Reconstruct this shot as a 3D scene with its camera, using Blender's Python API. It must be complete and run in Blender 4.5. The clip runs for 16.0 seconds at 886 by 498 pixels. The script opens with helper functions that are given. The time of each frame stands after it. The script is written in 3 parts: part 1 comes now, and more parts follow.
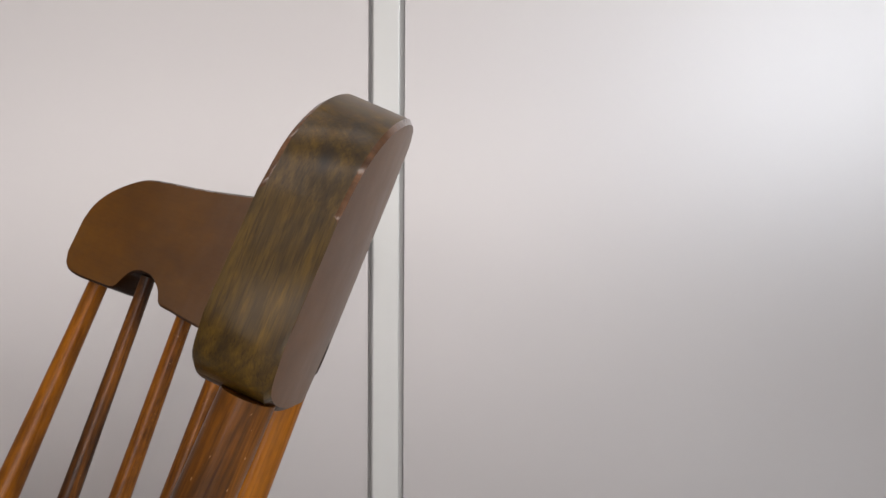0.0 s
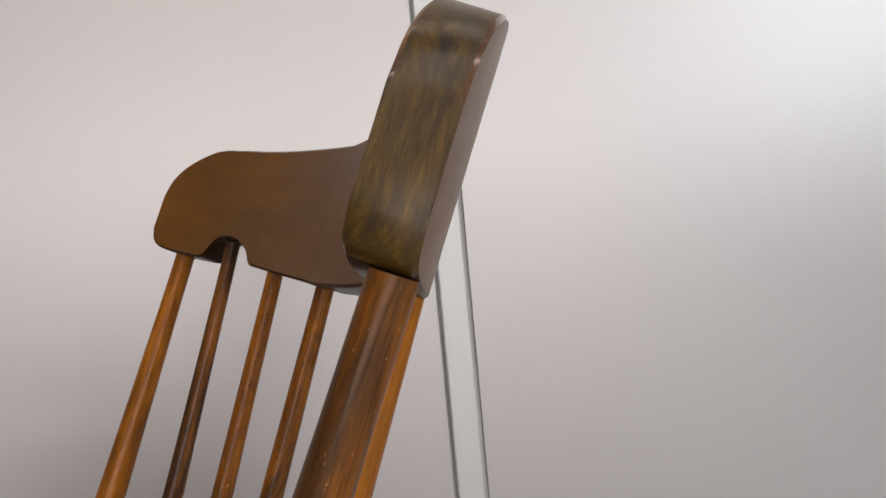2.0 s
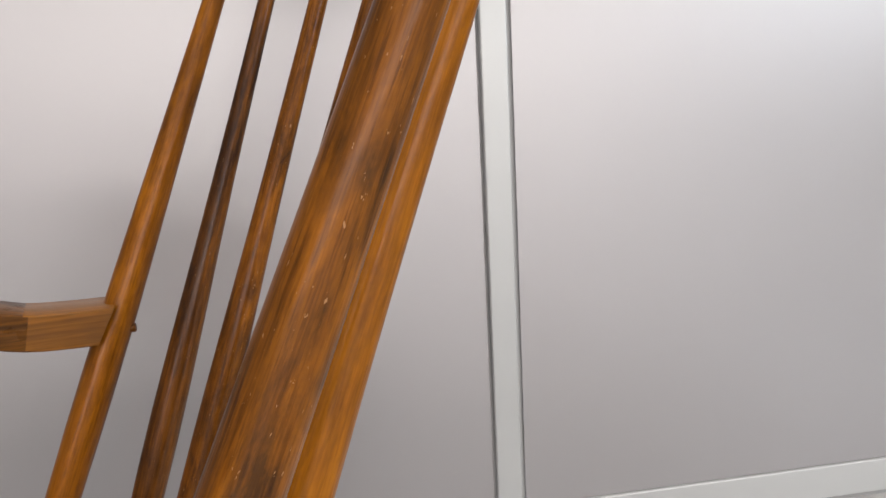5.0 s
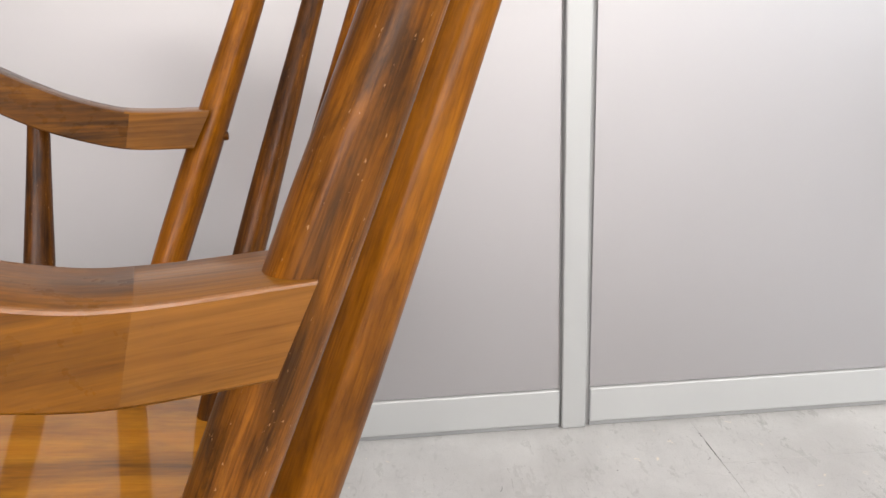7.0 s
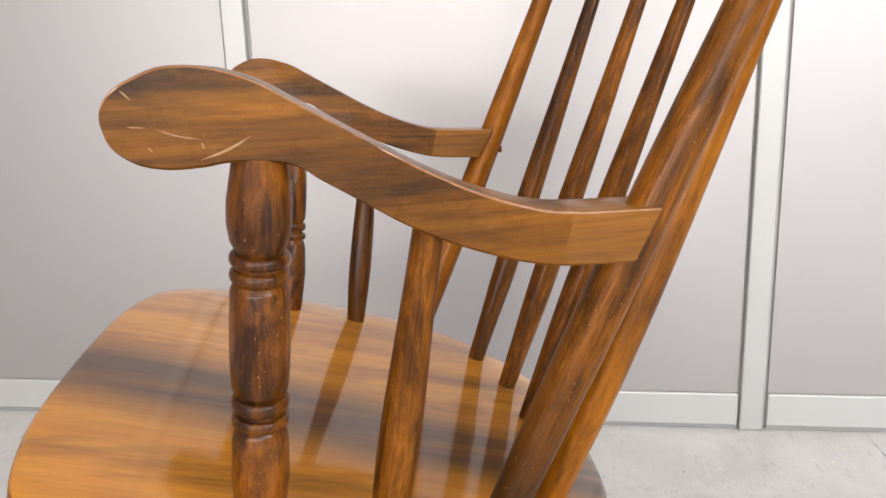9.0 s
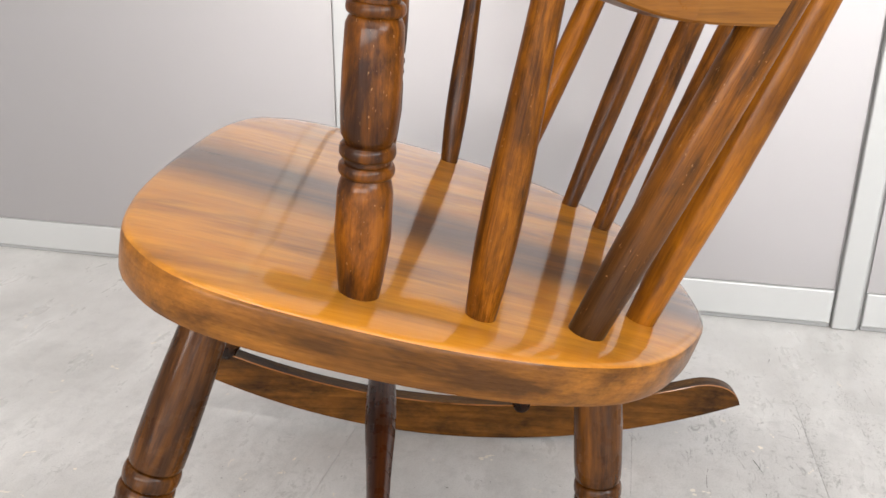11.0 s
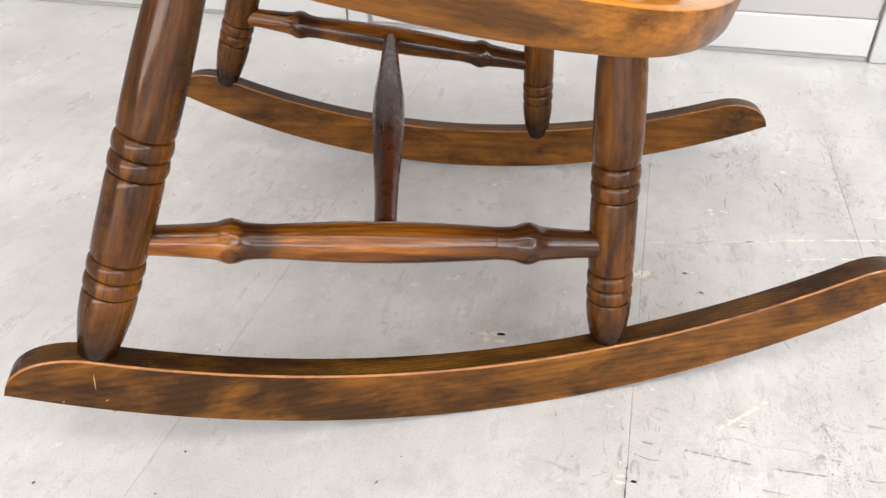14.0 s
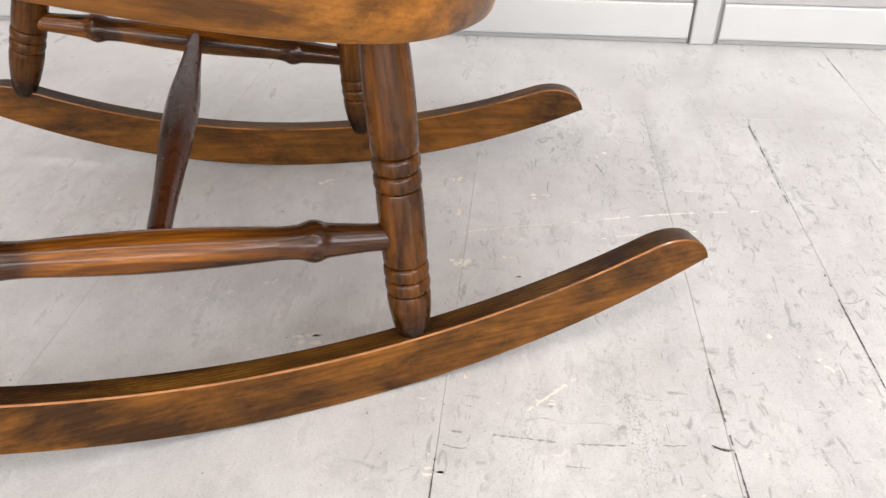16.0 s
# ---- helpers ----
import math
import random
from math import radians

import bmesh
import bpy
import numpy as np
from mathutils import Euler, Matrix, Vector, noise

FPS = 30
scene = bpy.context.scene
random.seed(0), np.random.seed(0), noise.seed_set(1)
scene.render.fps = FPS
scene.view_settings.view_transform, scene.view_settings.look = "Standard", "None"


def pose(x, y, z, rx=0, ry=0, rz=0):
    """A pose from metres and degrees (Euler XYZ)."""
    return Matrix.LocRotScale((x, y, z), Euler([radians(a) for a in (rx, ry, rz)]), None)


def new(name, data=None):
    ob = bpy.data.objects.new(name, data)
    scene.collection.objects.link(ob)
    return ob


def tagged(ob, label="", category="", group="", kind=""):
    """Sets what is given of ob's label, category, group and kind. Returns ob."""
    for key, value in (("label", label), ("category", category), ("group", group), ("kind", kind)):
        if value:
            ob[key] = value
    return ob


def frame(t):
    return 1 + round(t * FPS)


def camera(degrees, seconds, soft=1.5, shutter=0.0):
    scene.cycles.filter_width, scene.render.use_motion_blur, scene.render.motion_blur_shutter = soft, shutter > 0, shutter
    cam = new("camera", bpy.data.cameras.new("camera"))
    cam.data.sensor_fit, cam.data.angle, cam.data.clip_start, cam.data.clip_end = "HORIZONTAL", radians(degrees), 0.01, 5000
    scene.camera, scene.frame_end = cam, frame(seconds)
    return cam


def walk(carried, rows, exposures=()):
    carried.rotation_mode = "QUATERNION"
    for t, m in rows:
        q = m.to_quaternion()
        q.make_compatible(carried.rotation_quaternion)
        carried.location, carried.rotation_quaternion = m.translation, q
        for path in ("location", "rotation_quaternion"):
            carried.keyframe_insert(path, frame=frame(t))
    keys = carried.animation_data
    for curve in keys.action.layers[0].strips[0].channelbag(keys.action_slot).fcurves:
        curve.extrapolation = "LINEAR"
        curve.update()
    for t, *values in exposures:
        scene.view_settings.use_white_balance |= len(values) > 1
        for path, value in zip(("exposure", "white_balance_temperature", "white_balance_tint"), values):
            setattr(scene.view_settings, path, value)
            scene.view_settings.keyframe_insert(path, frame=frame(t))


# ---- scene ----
# ---- camera ----
cam = camera(60.187, 16.0, soft=1.5)
PATH = [
    (0, 0.3261, -0.5179, 1.0106, -29.951, -2.393, -0.356),
    (0.5, 0.3319, -0.5154, 1.0064, -29.573, -2.757, 1.054),
    (1, 0.3183, -0.5182, 1.0067, -28.366, -3.093, 3.851),
    (1.5, 0.3042, -0.5216, 1.0046, -27.331, -3.441, 5.150),
    (2, 0.2939, -0.5212, 0.9815, -26.928, -4.004, 5.293),
    (2.5, 0.2847, -0.5269, 0.9482, -26.808, -5.410, 5.095),
    (3, 0.2824, -0.5218, 0.9259, -26.602, -6.959, 4.667),
    (3.5, 0.2774, -0.5235, 0.9109, -26.530, -8.751, 4.024),
    (3.7, 0.2739, -0.5259, 0.9027, -26.440, -9.633, 4.026),
    (5.8, 0.2215, -0.4827, 0.7389, -25.449, -13.702, 1.991),
    (6, 0.2236, -0.4906, 0.7274, -24.733, -14.179, 2.084),
    (6.5, 0.2127, -0.4968, 0.7057, -23.478, -15.638, 1.955),
    (7, 0.1945, -0.5128, 0.6909, -21.644, -16.496, 1.977),
    (7.5, 0.1544, -0.5499, 0.6882, -18.998, -16.309, 2.079),
    (8, 0.1061, -0.5981, 0.6942, -15.887, -15.519, 2.309),
    (8.2, 0.0863, -0.6261, 0.6998, -14.490, -14.940, 2.328),
    (10.3, 0.0122, -0.7282, 0.6690, -5.410, -12.753, 0.500),
    (10.5, 0.0124, -0.7229, 0.6503, -4.730, -14.382, 0.202),
    (11, 0.0110, -0.7115, 0.6006, -3.409, -19.169, -0.305),
    (11.5, 0.0089, -0.7011, 0.5611, -2.557, -23.698, -0.241),
    (12, 0.0103, -0.7031, 0.5378, -1.816, -27.419, -0.056),
    (12.5, 0.0132, -0.7053, 0.5173, -1.167, -30.604, 0.226),
    (13, 0.0140, -0.7057, 0.5031, -0.882, -32.684, 0.500),
    (13.5, 0.0133, -0.7066, 0.5015, -1.277, -34.069, 0.710),
    (14, 0.0153, -0.7084, 0.5028, -2.707, -34.789, 0.735),
    (14.5, 0.0558, -0.7067, 0.4980, -5.057, -35.116, 0.525),
    (15, 0.0964, -0.7072, 0.4900, -7.784, -35.222, 0.270),
    (15.5, 0.1020, -0.7085, 0.4915, -9.894, -35.163, 0.125),
    (16, 0.1051, -0.7092, 0.4925, -11.248, -34.933, 0.096),
]
EXPOSURES = [(0.0, -0.22, 6660, 13), (2.0, -0.19, 6720, 13), (3.5, -0.07, 6640, 13), (6.0, 0.15, 6580, 12), (8.0, 0.46, 6620, 12), (10.3, 0.49, 6560, 11), (11.2, 0.70, 6540, 11), (12.5, 0.90, 6500, 10), (14.5, 0.89, 6520, 12), (16.0, 0.74, 6560, 13)]
walk(cam, [(t, pose(x, y, z, 90 + pitch, roll, yaw)) for t, x, y, z, yaw, pitch, roll in PATH], EXPOSURES)

# ---- light: white ceiling lamps in a closed room, a little grey fill from the room itself ----
world = bpy.data.worlds.new("room_air")
scene.world = world
world.use_nodes = True
world.node_tree.nodes["Background"].inputs[0].default_value = (0.9, 0.95, 1.0, 1)
world.node_tree.nodes["Background"].inputs[1].default_value = 0.15
LAMP_WATTS = 8.2
WINDOW_WATTS = 205.0
SOUTH_WATTS = 300.0

# the partition wall runs at an angle to the chair: u along it, v out of it, z up
WALL_TURN = radians(-17.188)
WALL_DIST = 0.7548
WALL = Matrix.Rotation(WALL_TURN, 4, "Z") @ Matrix.Translation((0, WALL_DIST, 0))
CEILING = 3.4


# ---- mesh helpers ----
def part(name, bm, material, parent=None, label="", place=None, smooth=True):
    """Link a bmesh as one mesh object, under a thing if one is given."""
    mesh = bpy.data.meshes.new(name)
    bmesh.ops.recalc_face_normals(bm, faces=bm.faces)
    bm.to_mesh(mesh)
    bm.free()
    if smooth:
        for p in mesh.polygons:
            p.use_smooth = True
        mesh.set_sharp_from_angle(angle=radians(38))
    mesh.materials.append(material)
    ob = new(name, mesh)
    hang(ob, parent, place)
    if label:
        ob["label"] = label
    return ob


def hang(ob, parent, place=None):
    ob.matrix_basis = place if place is not None else Matrix()
    if parent is not None:
        ob.parent = parent
        ob.matrix_parent_inverse = parent.matrix_basis.inverted()


def box_bm(x0, x1, y0, y1, z0, z1, bevel=0.0, seg=2):
    bm = bmesh.new()
    bmesh.ops.create_cube(bm, size=1)
    for v in bm.verts:
        v.co = Vector(((x0, x1)[v.co.x > 0], (y0, y1)[v.co.y > 0], (z0, z1)[v.co.z > 0]))
    if bevel:
        bmesh.ops.bevel(bm, geom=bm.edges[:], offset=bevel, segments=seg, affect="EDGES", profile=0.5)
    return bm


def smooth_curve(pts, n):
    """n points along a Catmull-Rom curve through pts (tuples of any length)."""
    P = [Vector(p) for p in pts]
    P = [2 * P[0] - P[1]] + P + [2 * P[-1] - P[-2]]
    out = []
    spans = len(P) - 3
    for k in range(n):
        s = k / (n - 1) * spans
        i = min(int(s), spans - 1)
        t = s - i
        a, b, c, d = P[i:i + 4]
        out.append(0.5 * ((2 * b) + (c - a) * t + (2 * a - 5 * b + 4 * c - d) * t * t + (3 * b - a - 3 * c + d) * t ** 3))
    return out


def lathe_bm(profile, seg=28, wobble=0.0):
    """Turned wood: profile of (height, radius) along local z."""
    bm = bmesh.new()
    rings = []
    for z, r in profile:
        ring = []
        for k in range(seg):
            a = 2 * math.pi * k / seg
            rr = r * (1 + wobble * noise.noise(Vector((math.cos(a) * 2, math.sin(a) * 2, z * 30))))
            ring.append(bm.verts.new((rr * math.cos(a), rr * math.sin(a), z)))
        rings.append(ring)
    for a, b in zip(rings, rings[1:]):
        for k in range(seg):
            bm.faces.new((a[k], a[(k + 1) % seg], b[(k + 1) % seg], b[k]))
    bm.faces.new(rings[0][::-1])
    bm.faces.new(rings[-1])
    return bm


def along(p0, p1):
    """Pose whose local z runs from p0 to p1, and the length."""
    p0, p1 = Vector(p0), Vector(p1)
    d = p1 - p0
    return Matrix.Translation(p0) @ d.to_track_quat("Z", "Y").to_matrix().to_4x4(), d.length


def turned(name, p0, p1, stations, material, parent, n=40, label="", seg=28, dense=None):
    """A turned stick from p0 to p1; stations are (share of the length, radius)."""
    m, length = along(p0, p1)
    prof = [(z * length, r) for z, r in (dense or [tuple(q) for q in smooth_curve(stations, n)])]
    return part(name, lathe_bm(prof, seg, 0.008), material, parent, label, m)


def bead(s0, s1, r, bulge, k=13):
    """A full rounded ring between the shares s0 and s1, steep at both sides."""
    out = []
    for i in range(k):
        a = math.pi * i / (k - 1)
        out.append((s0 + (s1 - s0) * (0.5 - 0.5 * math.cos(a)), r + bulge * max(0.0, math.sin(a)) ** 0.62))
    return out


# ---- materials ----
def nodes_of(name):
    mat = bpy.data.materials.new(name)
    mat.use_nodes = True
    nt = mat.node_tree
    return mat, nt, nt.nodes["Principled BSDF"]


def ramp(nt, fac, stops):
    n = nt.nodes.new("ShaderNodeValToRGB")
    e = n.color_ramp.elements
    while len(e) < len(stops):
        e.new(0.5)
    for q, (p, c) in zip(e, stops):
        q.position, q.color = p, (*c, 1) if len(c) == 3 else c
    nt.links.new(fac, n.inputs[0])
    return n.outputs[0]


def noise_at(nt, vec, scale, detail=4.0, rough=0.55, w=None, dist=0.0):
    n = nt.nodes.new("ShaderNodeTexNoise")
    n.inputs["Scale"].default_value, n.inputs["Detail"].default_value = scale, detail
    n.inputs["Roughness"].default_value, n.inputs["Distortion"].default_value = rough, dist
    nt.links.new(vec, n.inputs["Vector"])
    if w is not None:
        n.noise_dimensions = "4D"
        nt.links.new(w, n.inputs["W"])
    return n.outputs[0]


def maths(nt, op, a, b=None, clamp=False):
    n = nt.nodes.new("ShaderNodeMath")
    n.operation, n.use_clamp = op, clamp
    for i, v in enumerate((a, b)):
        if v is None:
            continue
        if isinstance(v, (int, float)):
            n.inputs[i].default_value = v
        else:
            nt.links.new(v, n.inputs[i])
    return n.outputs[0]


def mix(nt, fac, a, b, mode="MIX"):
    n = nt.nodes.new("ShaderNodeMix")
    n.data_type, n.blend_type = "RGBA", mode
    for k, v in ((0, fac), (6, a), (7, b)):
        if isinstance(v, (int, float)):
            n.inputs[k].default_value = v
        elif isinstance(v, tuple):
            n.inputs[k].default_value = (*v, 1)
        else:
            nt.links.new(v, n.inputs[k])
    return n.outputs[2]


def object_coords(nt, scale=(1, 1, 1)):
    tc = nt.nodes.new("ShaderNodeTexCoord")
    mp = nt.nodes.new("ShaderNodeMapping")
    mp.inputs["Scale"].default_value = scale
    nt.links.new(tc.outputs["Object"], mp.inputs[0])
    info = nt.nodes.new("ShaderNodeObjectInfo")
    w = maths(nt, "MULTIPLY", info.outputs["Random"], 37.0)
    return mp.outputs[0], w


def bump(nt, bsdf, height, strength, distance):
    b = nt.nodes.new("ShaderNodeBump")
    b.inputs["Strength"].default_value, b.inputs["Distance"].default_value = strength, distance
    nt.links.new(height, b.inputs["Height"])
    nt.links.new(b.outputs[0], bsdf.inputs["Normal"])


def wood(name, axis, light, mid, dark, streak=1.0, gloss=0.3, cloud=6.0, coat=0.6, stain=(0.36, 0.62), spec=0.05, lines=0.5, shine=0.12, along_scale=0.3, band=None, speckle=1.0, vary=0.2, dark_end=None, foot=0.0, dents=0.0, ring_dir=0, relief=0.25, dark_ring=None, swirl=0.3):
    """Stained, varnished wood with the grain along the local axis 0, 1 or 2."""
    mat, nt, bsdf = nodes_of(name)

    def stretched(k):
        q = [1.0, 1.0, 1.0]
        q[axis] = k
        return object_coords(nt, q)
    vec, w = stretched(0.035)
    plain, _ = stretched(1.0)
    patch_vec, _ = stretched(along_scale)
    dash_vec, _ = stretched(0.045)
    pit_vec, _ = stretched(0.4)
    grain = noise_at(nt, vec, 95 * streak, 6, 0.68, w, 0.2)
    pores = noise_at(nt, dash_vec, 620 * streak, 2, 0.5, w)
    hair = noise_at(nt, vec, 1100 * streak, 2, 0.5, w)
    patch = noise_at(nt, patch_vec, cloud, 6, 0.68, w, swirl)
    blush = noise_at(nt, patch_vec, cloud * 2.7, 5, 0.65, w, 0.2)
    fine = noise_at(nt, plain, 60, 4, 0.6, w)
    # growth rings: nearly flat sheets through the timber, which the surface cuts into long lines and flames
    cut = nt.nodes.new("ShaderNodeSeparateXYZ")
    nt.links.new(plain, cut.inputs[0])
    across = [k for k in range(3) if k != axis]
    turn = maths(nt, "MULTIPLY", maths(nt, "SINE", maths(nt, "MULTIPLY", w, 5.0)), 0.8)
    depth = maths(nt, "ADD", cut.outputs[across[ring_dir]], maths(nt, "MULTIPLY", cut.outputs[across[1 - ring_dir]], turn if ring_dir == 0 else 0.1))
    wander = maths(nt, "MULTIPLY", noise_at(nt, stretched(0.10)[0], 26.0, 3, 0.5, w), 0.016)
    ringf = maths(nt, "FRACT", maths(nt, "MULTIPLY", maths(nt, "ADD", depth, wander), 230.0 * streak))
    ring_c = ramp(nt, ringf, [(0.0, (0.42, 0.34, 0.28)), (0.16, (1, 1, 1)), (0.6, (0.92, 0.90, 0.87)), (1.0, (0.42, 0.34, 0.28))])
    c = ramp(nt, grain, [(0.32, mid), (0.66, light)])
    c = mix(nt, ramp(nt, blush, [(0.44, (0, 0, 0)), (0.62, (0.8, 0.8, 0.8))]), c, mid)
    shade = ramp(nt, patch, [(stain[0], (0.95, 0.95, 0.95)), (stain[1], (0, 0, 0))])
    if band:
        # a broad dark heart streak that wanders along the board
        sep = nt.nodes.new("ShaderNodeSeparateXYZ")
        nt.links.new(plain, sep.inputs[0])
        warp = maths(nt, "MULTIPLY", maths(nt, "SUBTRACT", noise_at(nt, patch_vec, 9.0, 4, 0.6), 0.5), 0.03)
        mid_y = maths(nt, "ADD", maths(nt, "MULTIPLY", sep.outputs[0], band[1]), band[0])
        d = maths(nt, "ABSOLUTE", maths(nt, "ADD", maths(nt, "SUBTRACT", sep.outputs[1], mid_y), warp))
        heart = ramp(nt, d, [(0.03, (0.95, 0.95, 0.95)), (band[2], (0, 0, 0))])
        broken = ramp(nt, noise_at(nt, dash_vec, 30.0, 4, 0.6), [(0.30, (0.78, 0.78, 0.78)), (0.50, (1, 1, 1))])
        heart = mix(nt, 1.0, heart, broken, "MULTIPLY")
        shade = mix(nt, 1.0, shade, heart, "LIGHTEN")
    if dark_end:
        sep = nt.nodes.new("ShaderNodeSeparateXYZ")
        nt.links.new(plain, sep.inputs[0])
        end = maths(nt, "ADD", sep.outputs[2], maths(nt, "MULTIPLY", maths(nt, "SUBTRACT", patch, 0.5), 0.12))
        shade = mix(nt, 1.0, shade, ramp(nt, end, [(dark_end[0], (0, 0, 0)), (dark_end[1], (0.85, 0.85, 0.85))]), "LIGHTEN")
    if dark_ring:
        sep = nt.nodes.new("ShaderNodeSeparateXYZ")
        nt.links.new(plain, sep.inputs[0])
        off = maths(nt, "ABSOLUTE", maths(nt, "SUBTRACT", maths(nt, "ADD", sep.outputs[2], maths(nt, "MULTIPLY", maths(nt, "SUBTRACT", blush, 0.5), 0.06)), dark_ring[0]))
        shade = mix(nt, 1.0, shade, ramp(nt, off, [(0.4 * dark_ring[1], (0.9, 0.9, 0.9)), (dark_ring[1], (0, 0, 0))]), "LIGHTEN")
    if foot:
        sep = nt.nodes.new("ShaderNodeSeparateXYZ")
        nt.links.new(plain, sep.inputs[0])
        tip = maths(nt, "ADD", sep.outputs[2], maths(nt, "MULTIPLY", maths(nt, "SUBTRACT", blush, 0.5), 0.05))
        shade = mix(nt, 1.0, shade, ramp(nt, tip, [(0.3 * foot, (1, 1, 1)), (1.2 * foot, (0, 0, 0))]), "LIGHTEN")
    c = mix(nt, shade, c, dark)
    c = mix(nt, lines, c, ring_c, "MULTIPLY")
    c = mix(nt, 0.5 * speckle, c, ramp(nt, pores, [(0.34, (0.30, 0.25, 0.22)), (0.46, (1, 1, 1))]), "MULTIPLY")
    c = mix(nt, 0.6 * speckle, c, ramp(nt, hair, [(0.35, (0.55, 0.5, 0.46)), (0.55, (1, 1, 1))]), "MULTIPLY")
    c = mix(nt, 0.25 * speckle, c, ramp(nt, fine, [(0.35, (0.5, 0.48, 0.45)), (0.62, (1, 1, 1))]), "MULTIPLY")
    if dents:
        pits = ramp(nt, noise_at(nt, pit_vec, 800, 2, 0.5, w), [(0.70, (0, 0, 0)), (0.73, (dents, dents, dents))])
        c = mix(nt, pits, c, (0.36, 0.19, 0.08))
    # each piece of timber is a little lighter or darker than the next
    tone = maths(nt, "ADD", maths(nt, "MULTIPLY", maths(nt, "FRACT", w), vary), 1.0 - 0.6 * vary)
    grey = nt.nodes.new("ShaderNodeCombineXYZ")
    for k in range(3):
        nt.links.new(tone, grey.inputs[k])
    c = mix(nt, 1.0, c, grey.outputs[0], "MULTIPLY")
    nt.links.new(c, bsdf.inputs["Base Color"])
    rough = maths(nt, "ADD", maths(nt, "MULTIPLY", fine, 0.2), gloss - 0.08)
    nt.links.new(rough, bsdf.inputs["Roughness"])
    bsdf.inputs["Specular IOR Level"].default_value = spec
    bsdf.inputs["Coat Weight"].default_value = coat
    nt.links.new(maths(nt, "ADD", maths(nt, "MULTIPLY", fine, 0.12), shine - 0.06), bsdf.inputs["Coat Roughness"])
    h = maths(nt, "ADD", pores, maths(nt, "MULTIPLY", grain, 1.4))
    if relief:
        bump(nt, bsdf, h, relief, 0.0006)
    return mat


STICK = wood("stained_stick_wood", 2, (0.36, 0.122, 0.009), (0.19, 0.060, 0.005), (0.045, 0.016, 0.004), streak=1.1, cloud=52.0, stain=(0.36, 0.60), along_scale=0.3, vary=0.12, dents=0.85, coat=0.24, shine=0.22, speckle=1.0, lines=0.22, swirl=0.6)
STICK_AMBER = wood("amber_stick_wood", 2, (0.40, 0.138, 0.006), (0.25, 0.080, 0.004), (0.095, 0.031, 0.004), streak=1.0, cloud=44.0, stain=(0.32, 0.56), along_scale=0.24, vary=0.1, coat=0.28, shine=0.22, speckle=0.6, lines=0.18)
STICK_DARK = wood("dark_stick_wood", 2, (0.28, 0.094, 0.008), (0.112, 0.038, 0.005), (0.026, 0.011, 0.005), streak=1.1, cloud=36.0, stain=(0.44, 0.62), along_scale=0.16, vary=0.1, dents=0.4, coat=0.3, shine=0.22, speckle=0.8, lines=0.3)
POST_WOOD = wood("back_post_wood", 2, (0.37, 0.127, 0.010), (0.21, 0.068, 0.006), (0.058, 0.023, 0.006), streak=1.1, cloud=46.0, stain=(0.38, 0.60), along_scale=0.24, vary=0.1, dents=0.85, coat=0.26, shine=0.22, speckle=1.0, lines=0.2, swirl=0.6, foot=0.17)
ARM_POST_WOOD = wood("arm_post_wood", 2, (0.29, 0.092, 0.008), (0.125, 0.038, 0.004), (0.024, 0.008, 0.003), streak=1.2, cloud=34.0, stain=(0.40, 0.58), along_scale=0.35, lines=0.2, coat=0.42, shine=0.16, dents=0.7, speckle=0.4, swirl=0.6)
LEG = wood("dark_turned_wood", 2, (0.20, 0.069, 0.008), (0.070, 0.025, 0.005), (0.016, 0.006, 0.003), cloud=42.0, stain=(0.36, 0.58), along_scale=0.17, gloss=0.26, lines=0.5, shine=0.13, coat=0.36, speckle=0.6, foot=0.05, swirl=0.5)
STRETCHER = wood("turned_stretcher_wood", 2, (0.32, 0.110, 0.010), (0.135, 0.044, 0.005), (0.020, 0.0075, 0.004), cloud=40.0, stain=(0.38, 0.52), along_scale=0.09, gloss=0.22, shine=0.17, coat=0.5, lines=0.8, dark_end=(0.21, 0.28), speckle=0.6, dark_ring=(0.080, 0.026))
CROSS = wood("reddish_stretcher_wood", 2, (0.105, 0.028, 0.006), (0.058, 0.016, 0.005), (0.022, 0.007, 0.004), cloud=36.0, along_scale=0.08, gloss=0.26, shine=0.16, coat=0.3, lines=0.4, speckle=0.4)
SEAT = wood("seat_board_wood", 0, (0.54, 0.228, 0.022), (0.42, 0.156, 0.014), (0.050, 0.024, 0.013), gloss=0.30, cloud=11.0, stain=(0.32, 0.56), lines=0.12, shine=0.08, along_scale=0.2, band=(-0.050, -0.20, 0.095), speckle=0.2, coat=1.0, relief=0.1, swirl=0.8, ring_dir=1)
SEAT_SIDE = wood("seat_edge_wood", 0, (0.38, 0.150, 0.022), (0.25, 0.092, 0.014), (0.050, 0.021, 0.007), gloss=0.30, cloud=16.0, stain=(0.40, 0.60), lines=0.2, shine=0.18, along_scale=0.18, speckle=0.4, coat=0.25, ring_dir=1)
ARM = wood("arm_wood", 0, (0.37, 0.138, 0.010), (0.21, 0.074, 0.006), (0.040, 0.016, 0.004), cloud=36.0, stain=(0.38, 0.60), shine=0.28, along_scale=0.1, speckle=0.4, coat=0.26, lines=0.40, ring_dir=0, relief=0.15)
ROCKER = wood("rocker_wood", 0, (0.195, 0.078, 0.013), (0.108, 0.040, 0.007), (0.028, 0.012, 0.004), cloud=22.0, gloss=0.34, stain=(0.40, 0.58), along_scale=0.4, shine=0.2, coat=0.22, speckle=0.3, lines=0.4, ring_dir=0)
